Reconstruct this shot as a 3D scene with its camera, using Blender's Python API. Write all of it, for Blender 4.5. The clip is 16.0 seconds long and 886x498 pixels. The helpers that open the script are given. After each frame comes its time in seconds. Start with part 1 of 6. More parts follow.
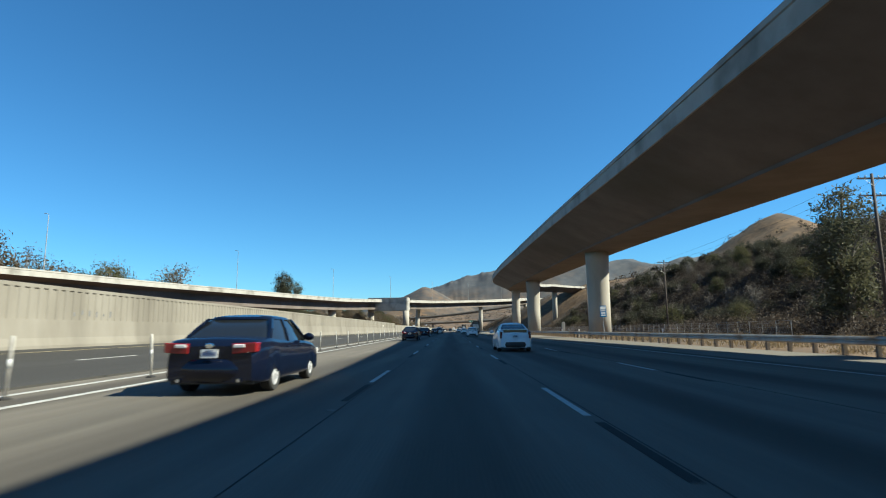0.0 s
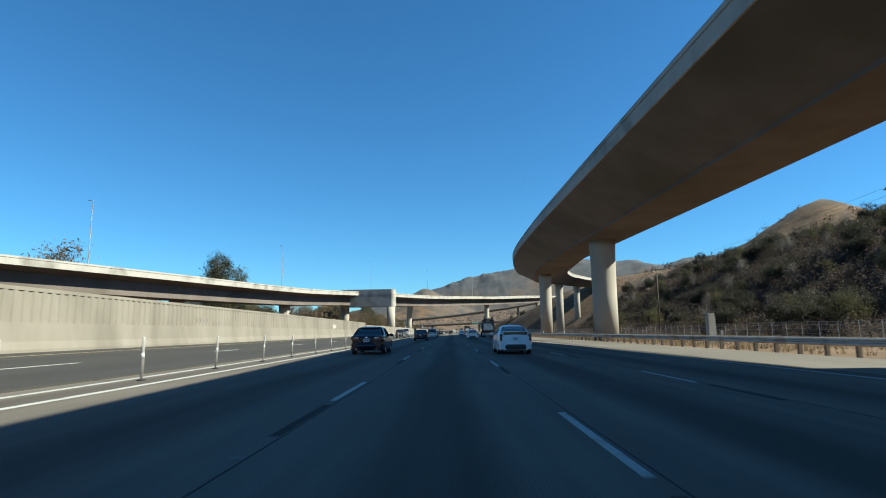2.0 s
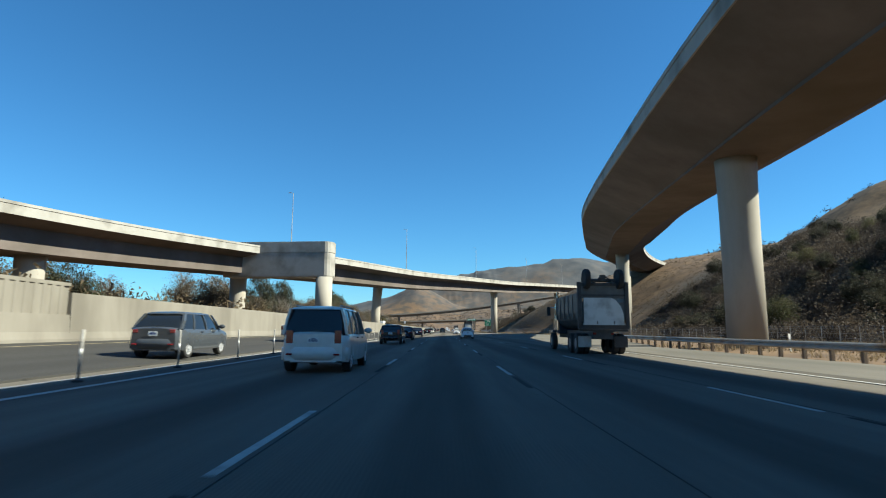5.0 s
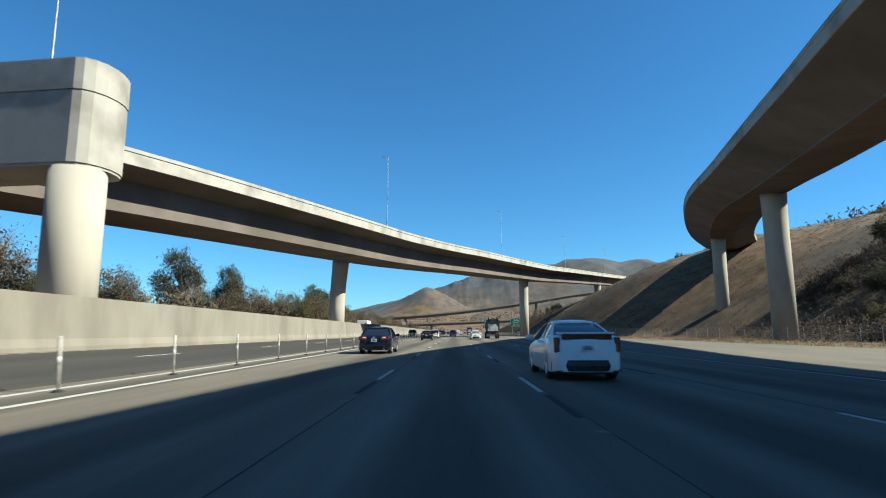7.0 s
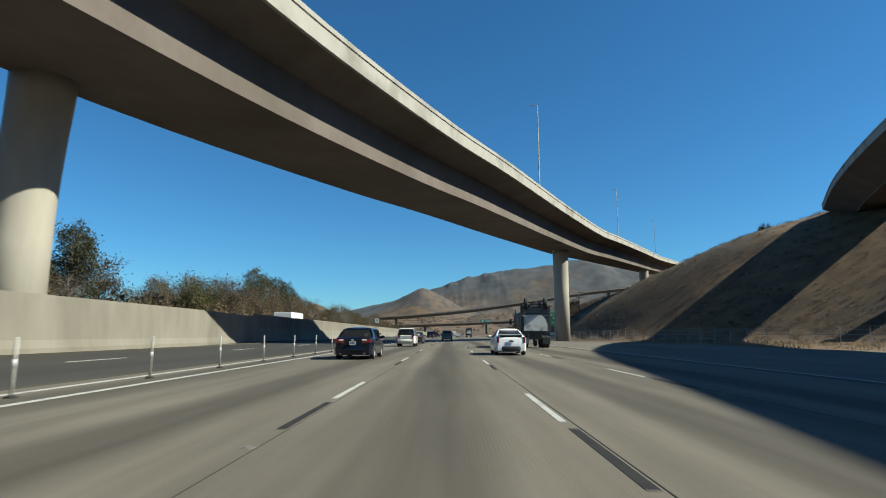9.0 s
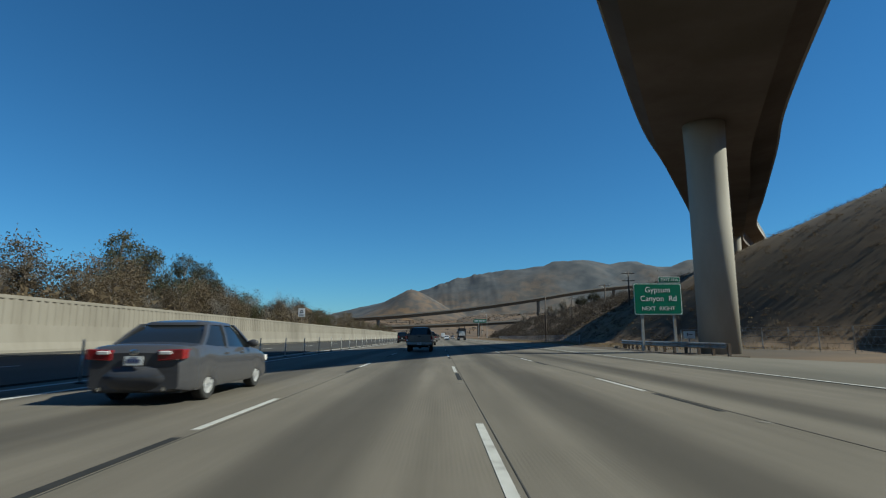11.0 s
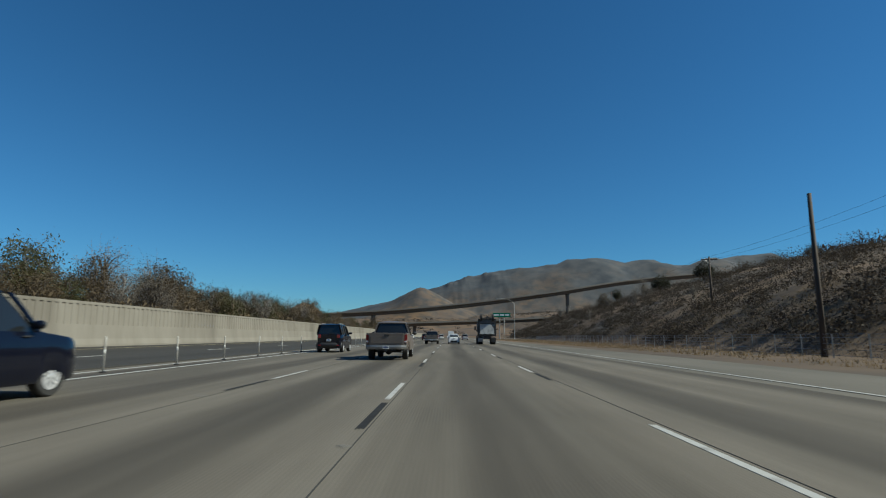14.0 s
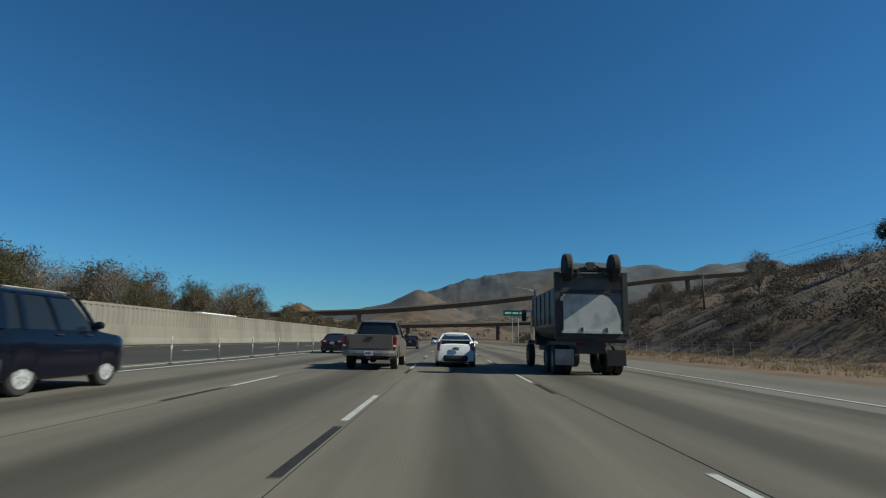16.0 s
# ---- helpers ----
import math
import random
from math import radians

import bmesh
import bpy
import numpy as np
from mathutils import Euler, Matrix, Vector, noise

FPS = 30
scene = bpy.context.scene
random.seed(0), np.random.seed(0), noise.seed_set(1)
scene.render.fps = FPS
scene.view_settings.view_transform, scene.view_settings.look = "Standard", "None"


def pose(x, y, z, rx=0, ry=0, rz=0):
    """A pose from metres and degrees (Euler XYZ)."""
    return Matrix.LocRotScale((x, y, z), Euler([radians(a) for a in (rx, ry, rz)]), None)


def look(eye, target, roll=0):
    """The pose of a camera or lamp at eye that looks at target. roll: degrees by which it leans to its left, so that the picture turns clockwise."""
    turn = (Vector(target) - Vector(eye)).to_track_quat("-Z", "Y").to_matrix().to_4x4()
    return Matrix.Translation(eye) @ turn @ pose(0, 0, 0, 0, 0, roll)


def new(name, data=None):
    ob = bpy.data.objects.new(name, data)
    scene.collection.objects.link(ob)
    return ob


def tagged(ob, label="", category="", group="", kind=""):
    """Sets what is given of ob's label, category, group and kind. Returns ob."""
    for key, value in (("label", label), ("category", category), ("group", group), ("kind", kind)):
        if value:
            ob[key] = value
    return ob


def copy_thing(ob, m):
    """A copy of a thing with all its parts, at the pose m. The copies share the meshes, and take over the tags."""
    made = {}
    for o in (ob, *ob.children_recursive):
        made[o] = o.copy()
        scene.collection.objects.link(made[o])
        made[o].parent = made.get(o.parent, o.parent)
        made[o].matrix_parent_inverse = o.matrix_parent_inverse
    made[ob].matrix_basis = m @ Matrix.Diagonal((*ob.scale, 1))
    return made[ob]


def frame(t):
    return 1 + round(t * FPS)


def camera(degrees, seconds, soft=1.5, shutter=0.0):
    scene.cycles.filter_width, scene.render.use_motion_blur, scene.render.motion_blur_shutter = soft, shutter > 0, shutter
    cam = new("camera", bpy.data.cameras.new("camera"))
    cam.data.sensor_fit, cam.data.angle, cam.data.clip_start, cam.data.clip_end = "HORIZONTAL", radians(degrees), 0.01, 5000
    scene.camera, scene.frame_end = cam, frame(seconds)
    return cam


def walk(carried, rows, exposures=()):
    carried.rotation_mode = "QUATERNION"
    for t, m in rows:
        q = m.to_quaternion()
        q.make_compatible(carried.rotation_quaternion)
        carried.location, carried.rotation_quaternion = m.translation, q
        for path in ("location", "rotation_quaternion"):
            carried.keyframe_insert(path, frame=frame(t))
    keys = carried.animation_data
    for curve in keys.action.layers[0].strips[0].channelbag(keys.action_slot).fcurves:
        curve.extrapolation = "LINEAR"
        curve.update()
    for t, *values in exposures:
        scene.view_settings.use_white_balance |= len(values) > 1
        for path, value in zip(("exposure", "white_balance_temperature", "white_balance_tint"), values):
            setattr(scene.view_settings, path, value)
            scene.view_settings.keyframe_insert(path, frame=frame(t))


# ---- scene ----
from collections import defaultdict

# the camera and its drive
cam = camera(76.5, 16.0, soft=1.1, shutter=0.12)
PATH = [
    (0, (-0.03, -0.42, 1.16), (-0.15, 9.48, 2.58), -0.42),
    (0.5, (-0.01, 15.01, 1.16), (-0.14, 24.90, 2.61), -0.57),
    (1, (0.08, 30.41, 1.16), (-0.07, 40.30, 2.62), -0.67),
    (1.5, (0.31, 45.66, 1.16), (0.16, 55.55, 2.63), -0.71),
    (2, (0.24, 61.21, 1.16), (0.11, 71.10, 2.62), -0.57),
    (2.5, (0.20, 76.78, 1.16), (0.11, 86.67, 2.63), -0.13),
    (3, (0.15, 92.26, 1.16), (0.10, 102.16, 2.60), 0.19),
    (3.5, (0.02, 107.59, 1.16), (0.02, 117.49, 2.57), 0.44),
    (4, (-0.07, 122.77, 1.16), (-0.02, 132.67, 2.56), 0.53),
    (6.5, (0.19, 199.71, 1.16), (0.02, 209.60, 2.63), 0.08),
    (7, (0.09, 215.48, 1.16), (-0.10, 225.36, 2.63), -0.09),
    (7.5, (0.17, 231.35, 1.16), (0.02, 241.24, 2.64), -0.59),
    (8, (0.38, 247.19, 1.16), (0.24, 257.08, 2.64), -0.85),
    (8.5, (0.48, 262.54, 1.16), (0.39, 272.43, 2.62), -0.92),
    (9, (0.29, 277.56, 1.16), (0.17, 287.44, 2.66), 0.02),
    (11.5, (1.85, 355.57, 1.16), (1.93, 365.45, 2.70), -0.17),
    (12, (2.45, 371.50, 1.16), (2.48, 381.38, 2.69), -0.42),
    (12.5, (2.66, 387.43, 1.16), (2.61, 397.31, 2.71), -0.17),
    (13, (2.89, 403.46, 1.16), (2.81, 413.34, 2.70), -0.13),
    (13.5, (2.98, 419.58, 1.16), (2.87, 429.45, 2.73), 0.19),
    (14, (2.95, 435.63, 1.16), (2.83, 445.51, 2.69), 0.23),
    (14.5, (2.97, 451.42, 1.16), (2.85, 461.30, 2.71), 0.47),
    (15, (2.95, 466.82, 1.16), (2.84, 476.69, 2.76), 0.55),
    (15.5, (3.05, 481.83, 1.16), (2.93, 491.70, 2.75), 0.74),
    (16, (3.25, 496.57, 1.16), (3.14, 506.44, 2.75), 1.02),
]
EXPOSURES = [(t, e, k, 3) for t, e, k in ((0.0, 1.53, 5000), (7.5, 1.55, 5000), (9.0, 1.15, 5000), (11.5, 0.76, 4800), (12.0, 0.88, 4850), (12.5, 1.27, 4950), (13.0, 1.12, 5050), (13.4, 0.86, 4950), (14.0, 0.6, 4850), (14.6, 0.54, 4870), (16.0, 0.5, 4900))]
walk(cam, [(t, look(eye, target, roll)) for t, eye, target, roll in PATH], EXPOSURES)

# daylight
SUN_DIR = Vector((1.22, -0.17, 1.0)).normalized()
world = bpy.data.worlds.new("world")
scene.world = world
world.use_nodes = True
wn = world.node_tree.nodes
sky = wn.new("ShaderNodeTexSky")
sky.sky_type = "NISHITA"
sky.sun_disc = False
sky.sun_elevation = math.asin(SUN_DIR.z)
sky.sun_rotation = math.atan2(SUN_DIR.x, SUN_DIR.y)
sky.altitude = 120.0
sky.air_density, sky.dust_density, sky.ozone_density = 1.0, 0.0, 4.0
clear_air = wn.new("ShaderNodeMix")  # deep cyan-blue desert sky
clear_air.data_type, clear_air.blend_type = "RGBA", "MULTIPLY"
clear_air.inputs["Factor"].default_value = 1.0
clear_air.inputs["B"].default_value = (0.73, 1.0, 1.0, 1.0)
world.node_tree.links.new(sky.outputs[0], clear_air.inputs["A"])
world.node_tree.links.new(clear_air.outputs["Result"], wn["Background"].inputs[0])
wn["Background"].inputs[1].default_value = 0.041
sun_data = bpy.data.lights.new("sun", "SUN")
sun_data.energy, sun_data.angle, sun_data.color = 5.0, radians(0.53), (1.0, 0.81, 0.52)
sun = new("sun", sun_data)
sun.matrix_world = look((0, 0, 200), Vector((0, 0, 200)) - SUN_DIR)


# ---------------------------------------------------------------- materials
def surface(name, colours, scale=1.0, rough=0.8, metal=0.0, bump=0.0, bump_scale=40.0, detail=6.0, streak=None,
            by_object=0.0, coat=0.0, spec=0.5, stains=None, stain_scale=0.15, stain_at=(0.5, 0.7)):
    """A procedural surface: a ramp of colours over noise, wider stains over it, fine relief."""
    m = bpy.data.materials.new(name)
    m.use_nodes = True
    nodes, links = m.node_tree.nodes, m.node_tree.links
    bsdf = nodes["Principled BSDF"]
    bsdf.inputs["Roughness"].default_value = rough
    bsdf.inputs["Metallic"].default_value = metal
    bsdf.inputs["Coat Weight"].default_value = coat
    bsdf.inputs["Specular IOR Level"].default_value = spec
    if len(colours) == 1:
        bsdf.inputs["Base Color"].default_value = (*colours[0], 1)
        return m
    geo = nodes.new("ShaderNodeNewGeometry")
    place = geo.outputs["Position"]
    if streak:
        sc = nodes.new("ShaderNodeVectorMath")
        sc.operation = "MULTIPLY"
        sc.inputs[1].default_value = streak
        links.new(place, sc.inputs[0])
        place = sc.outputs[0]
    tex = nodes.new("ShaderNodeTexNoise")
    tex.inputs["Scale"].default_value = scale
    tex.inputs["Detail"].default_value = detail
    tex.inputs["Roughness"].default_value = 0.62
    links.new(place, tex.inputs["Vector"])
    ramp = nodes.new("ShaderNodeValToRGB")
    el = ramp.color_ramp.elements
    while len(el) < len(colours):
        el.new(0.5)
    for i, c in enumerate(colours):
        el[i].position = 0.28 + 0.44 * i / (len(colours) - 1)
        el[i].color = (*c, 1)
    links.new(tex.outputs["Fac"], ramp.inputs["Fac"])
    out = ramp.outputs["Color"]
    if stains:
        wide = nodes.new("ShaderNodeTexNoise")
        wide.inputs["Scale"].default_value = stain_scale
        wide.inputs["Detail"].default_value = 5.0
        links.new(place, wide.inputs["Vector"])
        sel = nodes.new("ShaderNodeMapRange")
        sel.inputs["From Min"].default_value, sel.inputs["From Max"].default_value = stain_at
        links.new(wide.outputs["Fac"], sel.inputs["Value"])
        mix = nodes.new("ShaderNodeMix")
        mix.data_type = "RGBA"
        mix.blend_type = "MIX"
        links.new(sel.outputs[0], mix.inputs["Factor"])
        links.new(out, mix.inputs["A"])
        mix.inputs["B"].default_value = (*stains, 1)
        out = mix.outputs["Result"]
    if by_object:
        info = nodes.new("ShaderNodeObjectInfo")
        hsv = nodes.new("ShaderNodeHueSaturation")
        rng = nodes.new("ShaderNodeMapRange")
        rng.inputs["To Min"].default_value, rng.inputs["To Max"].default_value = 1 - by_object, 1 + by_object
        links.new(info.outputs["Random"], rng.inputs["Value"])
        links.new(rng.outputs[0], hsv.inputs["Value"])
        links.new(out, hsv.inputs["Color"])
        out = hsv.outputs["Color"]
    links.new(out, bsdf.inputs["Base Color"])
    if bump:
        fine = nodes.new("ShaderNodeTexNoise")
        fine.inputs["Scale"].default_value = bump_scale
        fine.inputs["Detail"].default_value = 4.0
        links.new(geo.outputs["Position"], fine.inputs["Vector"])
        b = nodes.new("ShaderNodeBump")
        b.inputs["Strength"].default_value = bump
        b.inputs["Distance"].default_value = 0.02
        links.new(fine.outputs["Fac"], b.inputs["Height"])
        links.new(b.outputs["Normal"], bsdf.inputs["Normal"])
    return m


M_ROAD = surface("road_concrete", [(0.099, 0.088, 0.071), (0.127, 0.113, 0.092), (0.159, 0.143, 0.117)], 1.2, 0.85, bump=0.25, bump_scale=60,
                 streak=(1.0, 0.05, 1.0), stains=(0.075, 0.068, 0.056), stain_scale=0.5, stain_at=(0.5, 0.75), spec=0.15)
M_HOV = surface("express_lane_asphalt", [(0.040, 0.038, 0.034), (0.053, 0.051, 0.048)], 1.0, 0.85, bump=0.25, bump_scale=60,
                streak=(1.0, 0.06, 1.0), spec=0.15)
M_SHOULDER = surface("shoulder_concrete", [(0.109, 0.101, 0.083), (0.144, 0.131, 0.109)], 0.6, 0.9, bump=0.2,
                     stains=(0.087, 0.081, 0.067), stain_scale=0.2, streak=(1.0, 0.2, 1.0), spec=0.2)
M_PAINT = surface("road_paint", [(0.3, 0.295, 0.275), (0.42, 0.415, 0.39)], 5.0, 0.7, stains=(0.210, 0.204, 0.186), stain_scale=3.0, stain_at=(0.55, 0.7))
M_TAR = surface("black_contrast_paint", [(0.014, 0.014, 0.014), (0.028, 0.027, 0.025)], 4.0, 0.85, spec=0.2)
M_CONC = surface("bridge_concrete", [(0.157, 0.143, 0.120), (0.194, 0.178, 0.150), (0.217, 0.201, 0.171)], 0.5, 0.9, bump=0.12, bump_scale=14,
                 stains=(0.139, 0.125, 0.101), stain_scale=0.12)
M_PARAPET = surface("parapet_concrete", [(0.27, 0.255, 0.226), (0.32, 0.305, 0.273)], 0.8, 0.9, bump=0.1, stains=(0.165, 0.153, 0.13), stain_scale=0.3)
M_WALL = surface("wall_concrete", [(0.145, 0.131, 0.106), (0.175, 0.16, 0.131), (0.196, 0.181, 0.151)], 0.7, 0.9, bump=0.15, bump_scale=20,
                 stains=(0.118, 0.106, 0.085), stain_scale=0.25, streak=(1.0, 1.0, 0.35))
M_DRY = surface("dry_grass_ground", [(0.058, 0.033, 0.014), (0.108, 0.064, 0.027), (0.16, 0.098, 0.041)], 0.22, 0.95, bump=0.5, bump_scale=2.0, detail=10,
                stains=(0.047, 0.034, 0.021), stain_scale=0.02, stain_at=(0.45, 0.6))
M_COLUMN = surface("column_concrete", [(0.27, 0.247, 0.205), (0.32, 0.296, 0.25), (0.36, 0.335, 0.287)], 0.6, 0.9, bump=0.1, bump_scale=14, stains=(0.22, 0.198, 0.16), stain_scale=0.3, streak=(1.0, 1.0, 0.3))
M_FAR_CONC = surface("far_bridge_concrete", [(0.112, 0.104, 0.092), (0.146, 0.134, 0.120)], 0.1, 0.9)

# browner girder concrete, darkened further to carry the shade under the decks
M_GIRDER = surface("shaded_girder_concrete", [(0.092, 0.074, 0.064), (0.118, 0.097, 0.084), (0.142, 0.119, 0.104)], 0.35, 0.92, bump=0.1, bump_scale=14, stains=(0.076, 0.064, 0.050), stain_scale=0.1, stain_at=(0.45, 0.7))


def far_hazy_cover(m, a, b):
    """Chaparral, tinted grey-blue with painted haze, takes over from dry grass towards the far range."""
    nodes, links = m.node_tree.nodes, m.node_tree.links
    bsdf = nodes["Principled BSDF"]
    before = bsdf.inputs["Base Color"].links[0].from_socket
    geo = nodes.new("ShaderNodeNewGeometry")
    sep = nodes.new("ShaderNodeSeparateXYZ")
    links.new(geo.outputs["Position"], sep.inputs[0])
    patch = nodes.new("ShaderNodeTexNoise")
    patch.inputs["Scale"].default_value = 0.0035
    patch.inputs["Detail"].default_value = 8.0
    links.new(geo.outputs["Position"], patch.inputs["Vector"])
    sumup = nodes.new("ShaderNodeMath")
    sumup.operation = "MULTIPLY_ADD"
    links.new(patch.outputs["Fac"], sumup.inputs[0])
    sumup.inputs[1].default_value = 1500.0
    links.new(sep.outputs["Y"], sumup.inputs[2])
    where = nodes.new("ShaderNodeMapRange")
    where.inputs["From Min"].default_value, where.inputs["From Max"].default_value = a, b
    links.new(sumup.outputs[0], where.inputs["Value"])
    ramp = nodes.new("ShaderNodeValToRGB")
    # bluish ramp: aerial haze put into the chaparral's colour
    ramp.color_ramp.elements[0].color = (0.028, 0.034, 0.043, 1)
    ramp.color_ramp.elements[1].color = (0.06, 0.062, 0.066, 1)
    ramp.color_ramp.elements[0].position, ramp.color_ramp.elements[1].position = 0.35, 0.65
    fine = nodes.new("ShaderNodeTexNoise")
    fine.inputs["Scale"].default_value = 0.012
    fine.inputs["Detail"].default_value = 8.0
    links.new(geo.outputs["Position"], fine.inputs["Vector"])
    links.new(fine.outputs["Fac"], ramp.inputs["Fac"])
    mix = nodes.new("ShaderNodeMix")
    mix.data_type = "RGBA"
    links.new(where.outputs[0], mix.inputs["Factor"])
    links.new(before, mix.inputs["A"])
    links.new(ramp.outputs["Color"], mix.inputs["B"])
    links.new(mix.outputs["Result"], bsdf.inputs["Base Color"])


far_hazy_cover(M_DRY, 4000.0, 4800.0)


def oil_tracks(m, first, width, dark, amount):
    """Darker oil-stained bands down the middle of each lane."""
    nodes, links = m.node_tree.nodes, m.node_tree.links
    bsdf = nodes["Principled BSDF"]
    before = bsdf.inputs["Base Color"].links[0].from_socket
    geo = nodes.new("ShaderNodeNewGeometry")
    sep = nodes.new("ShaderNodeSeparateXYZ")
    links.new(geo.outputs["Position"], sep.inputs[0])

    def op(kind, a, b):
        n = nodes.new("ShaderNodeMath")
        n.operation = kind
        for i, v in enumerate((a, b)):
            if isinstance(v, float):
                n.inputs[i].default_value = v
            else:
                links.new(v, n.inputs[i])
        return n.outputs[0]

    wob = nodes.new("ShaderNodeTexNoise")
    wob.inputs["Scale"].default_value = 0.05
    links.new(geo.outputs["Position"], wob.inputs["Vector"])
    x = op("ADD", sep.outputs["X"], op("MULTIPLY", wob.outputs["Fac"], 0.5))
    wave = op("COSINE", op("MULTIPLY", op("SUBTRACT", x, first), 2 * math.pi / width), 0.0)
    sel = nodes.new("ShaderNodeMapRange")
    sel.interpolation_type = "SMOOTHSTEP"
    sel.inputs["From Min"].default_value, sel.inputs["From Max"].default_value = 0.0, 1.0
    links.new(wave, sel.inputs["Value"])
    spots = nodes.new("ShaderNodeTexNoise")
    spots.inputs["Scale"].default_value = 0.7
    spots.inputs["Detail"].default_value = 6.0
    stretch = nodes.new("ShaderNodeVectorMath")
    stretch.operation = "MULTIPLY"
    stretch.inputs[1].default_value = (2.0, 0.12, 1.0)
    links.new(geo.outputs["Position"], stretch.inputs[0])
    links.new(stretch.outputs[0], spots.inputs["Vector"])
    fac = op("MULTIPLY", op("MULTIPLY", sel.outputs[0], op("ADD", spots.outputs["Fac"], 0.3)), amount)
    mix = nodes.new("ShaderNodeMix")
    mix.data_type = "RGBA"
    links.new(fac, mix.inputs["Factor"])
    links.new(before, mix.inputs["A"])
    mix.inputs["B"].default_value = (*dark, 1)
    links.new(mix.outputs["Result"], bsdf.inputs["Base Color"])


def ground_grooves(m, period, amount):
    """Fine lengthwise grooves ground into the pavement, patchy along it."""
    nodes, links = m.node_tree.nodes, m.node_tree.links
    bsdf = nodes["Principled BSDF"]
    before = bsdf.inputs["Base Color"].links[0].from_socket
    geo = nodes.new("ShaderNodeNewGeometry")
    wave = nodes.new("ShaderNodeTexWave")
    wave.bands_direction = "X"
    wave.inputs["Scale"].default_value = math.pi / (10 * period)
    wave.inputs["Distortion"].default_value = 0.4
    links.new(geo.outputs["Position"], wave.inputs["Vector"])
    patch = nodes.new("ShaderNodeTexNoise")
    patch.inputs["Scale"].default_value = 0.35
    links.new(geo.outputs["Position"], patch.inputs["Vector"])
    where = nodes.new("ShaderNodeMapRange")
    where.inputs["From Min"].default_value, where.inputs["From Max"].default_value = 0.4, 0.65
    where.inputs["To Max"].default_value = amount
    links.new(patch.outputs["Fac"], where.inputs["Value"])
    fac = nodes.new("ShaderNodeMath")
    fac.operation = "MULTIPLY"
    links.new(wave.outputs["Fac"], fac.inputs[0])
    links.new(where.outputs[0], fac.inputs[1])
    mix = nodes.new("ShaderNodeMix")
    mix.data_type = "RGBA"
    links.new(fac.outputs[0], mix.inputs["Factor"])
    links.new(before, mix.inputs["A"])
    mix.inputs["B"].default_value = (0.045, 0.041, 0.035, 1)
    links.new(mix.outputs["Result"], bsdf.inputs["Base Color"])


oil_tracks(M_ROAD, 0.25, 3.65, (0.046, 0.041, 0.034), 0.85)
ground_grooves(M_ROAD, 0.045, 0.22)
oil_tracks(M_HOV, -10.5, 3.7, (0.035, 0.033, 0.03), 0.5)

# ---------------------------------------------------------------- helpers
def empty(name, at=(0, 0, 0), rz=0.0):
    ob = new(name)
    ob.matrix_world = pose(*at, 0, 0, rz)
    return ob


def link_mesh(name, bm, material, parent=None, label="", smooth=False):
    me = bpy.data.meshes.new(name)
    bm.to_mesh(me)
    bm.free()
    me.materials.append(material)
    if smooth:
        for p in me.polygons:
            p.use_smooth = True
    ob = new(name, me)
    if parent:
        ob.parent = parent
    if label:
        ob["label"] = label
    return ob


def part(name, bm, material, parent, label="", smooth=False):
    return link_mesh(name, bm, material, parent, label, smooth)


def data_part(name, verts, faces, material, parent=None, label="", smooth=False):
    me = bpy.data.meshes.new(name)
    me.from_pydata(verts, [], faces)
    me.materials.append(material)
    if smooth:
        me.polygons.foreach_set("use_smooth", [True] * len(me.polygons))
        if smooth != True:
            me.set_sharp_from_angle(angle=radians(smooth))
    me.update()
    ob = new(name, me)
    if parent:
        ob.parent = parent
    if label:
        ob["label"] = label
    return ob


def box(bm, x0, x1, y0, y1, z0, z1, m=None):
    vs = [bm.verts.new((m @ Vector(p)) if m else p) for p in
          ((x0, y0, z0), (x1, y0, z0), (x1, y1, z0), (x0, y1, z0), (x0, y0, z1), (x1, y0, z1), (x1, y1, z1), (x0, y1, z1))]
    for f in ((0, 3, 2, 1), (4, 5, 6, 7), (0, 1, 5, 4), (1, 2, 6, 5), (2, 3, 7, 6), (3, 0, 4, 7)):
        bm.faces.new([vs[i] for i in f])
    return bm


def tube(bm, a, b, ra, rb=None, n=10, caps=True):
    """A round bar from a to b, tapered."""
    a, b = Vector(a), Vector(b)
    rb = ra if rb is None else rb
    q = (b - a).to_track_quat("Z", "Y")
    rings = []
    for c, r in ((a, ra), (b, rb)):
        rings.append([bm.verts.new(c + q @ Vector((r * math.cos(2 * math.pi * i / n), r * math.sin(2 * math.pi * i / n), 0))) for i in range(n)])
    for i in range(n):
        bm.faces.new((rings[0][i], rings[0][(i + 1) % n], rings[1][(i + 1) % n], rings[1][i]))
    if caps:
        bm.faces.new(rings[0][::-1])
        bm.faces.new(rings[1])
    return bm


def lathe(bm, at, rings, n=20, sx=1.0, sy=1.0, m=None, caps=True):
    """Rings of (radius, height) round an upright axis."""
    at = Vector(at)
    loops = []
    for r, z in rings:
        loop = []
        for i in range(n):
            p = at + Vector((sx * r * math.cos(2 * math.pi * i / n), sy * r * math.sin(2 * math.pi * i / n), z))
            loop.append(bm.verts.new(m @ p if m else p))
        loops.append(loop)
    for a, b in zip(loops, loops[1:]):
        for i in range(n):
            bm.faces.new((a[i], a[(i + 1) % n], b[(i + 1) % n], b[i]))
    if caps:
        bm.faces.new(loops[0][::-1])
        bm.faces.new(loops[-1])
    return bm


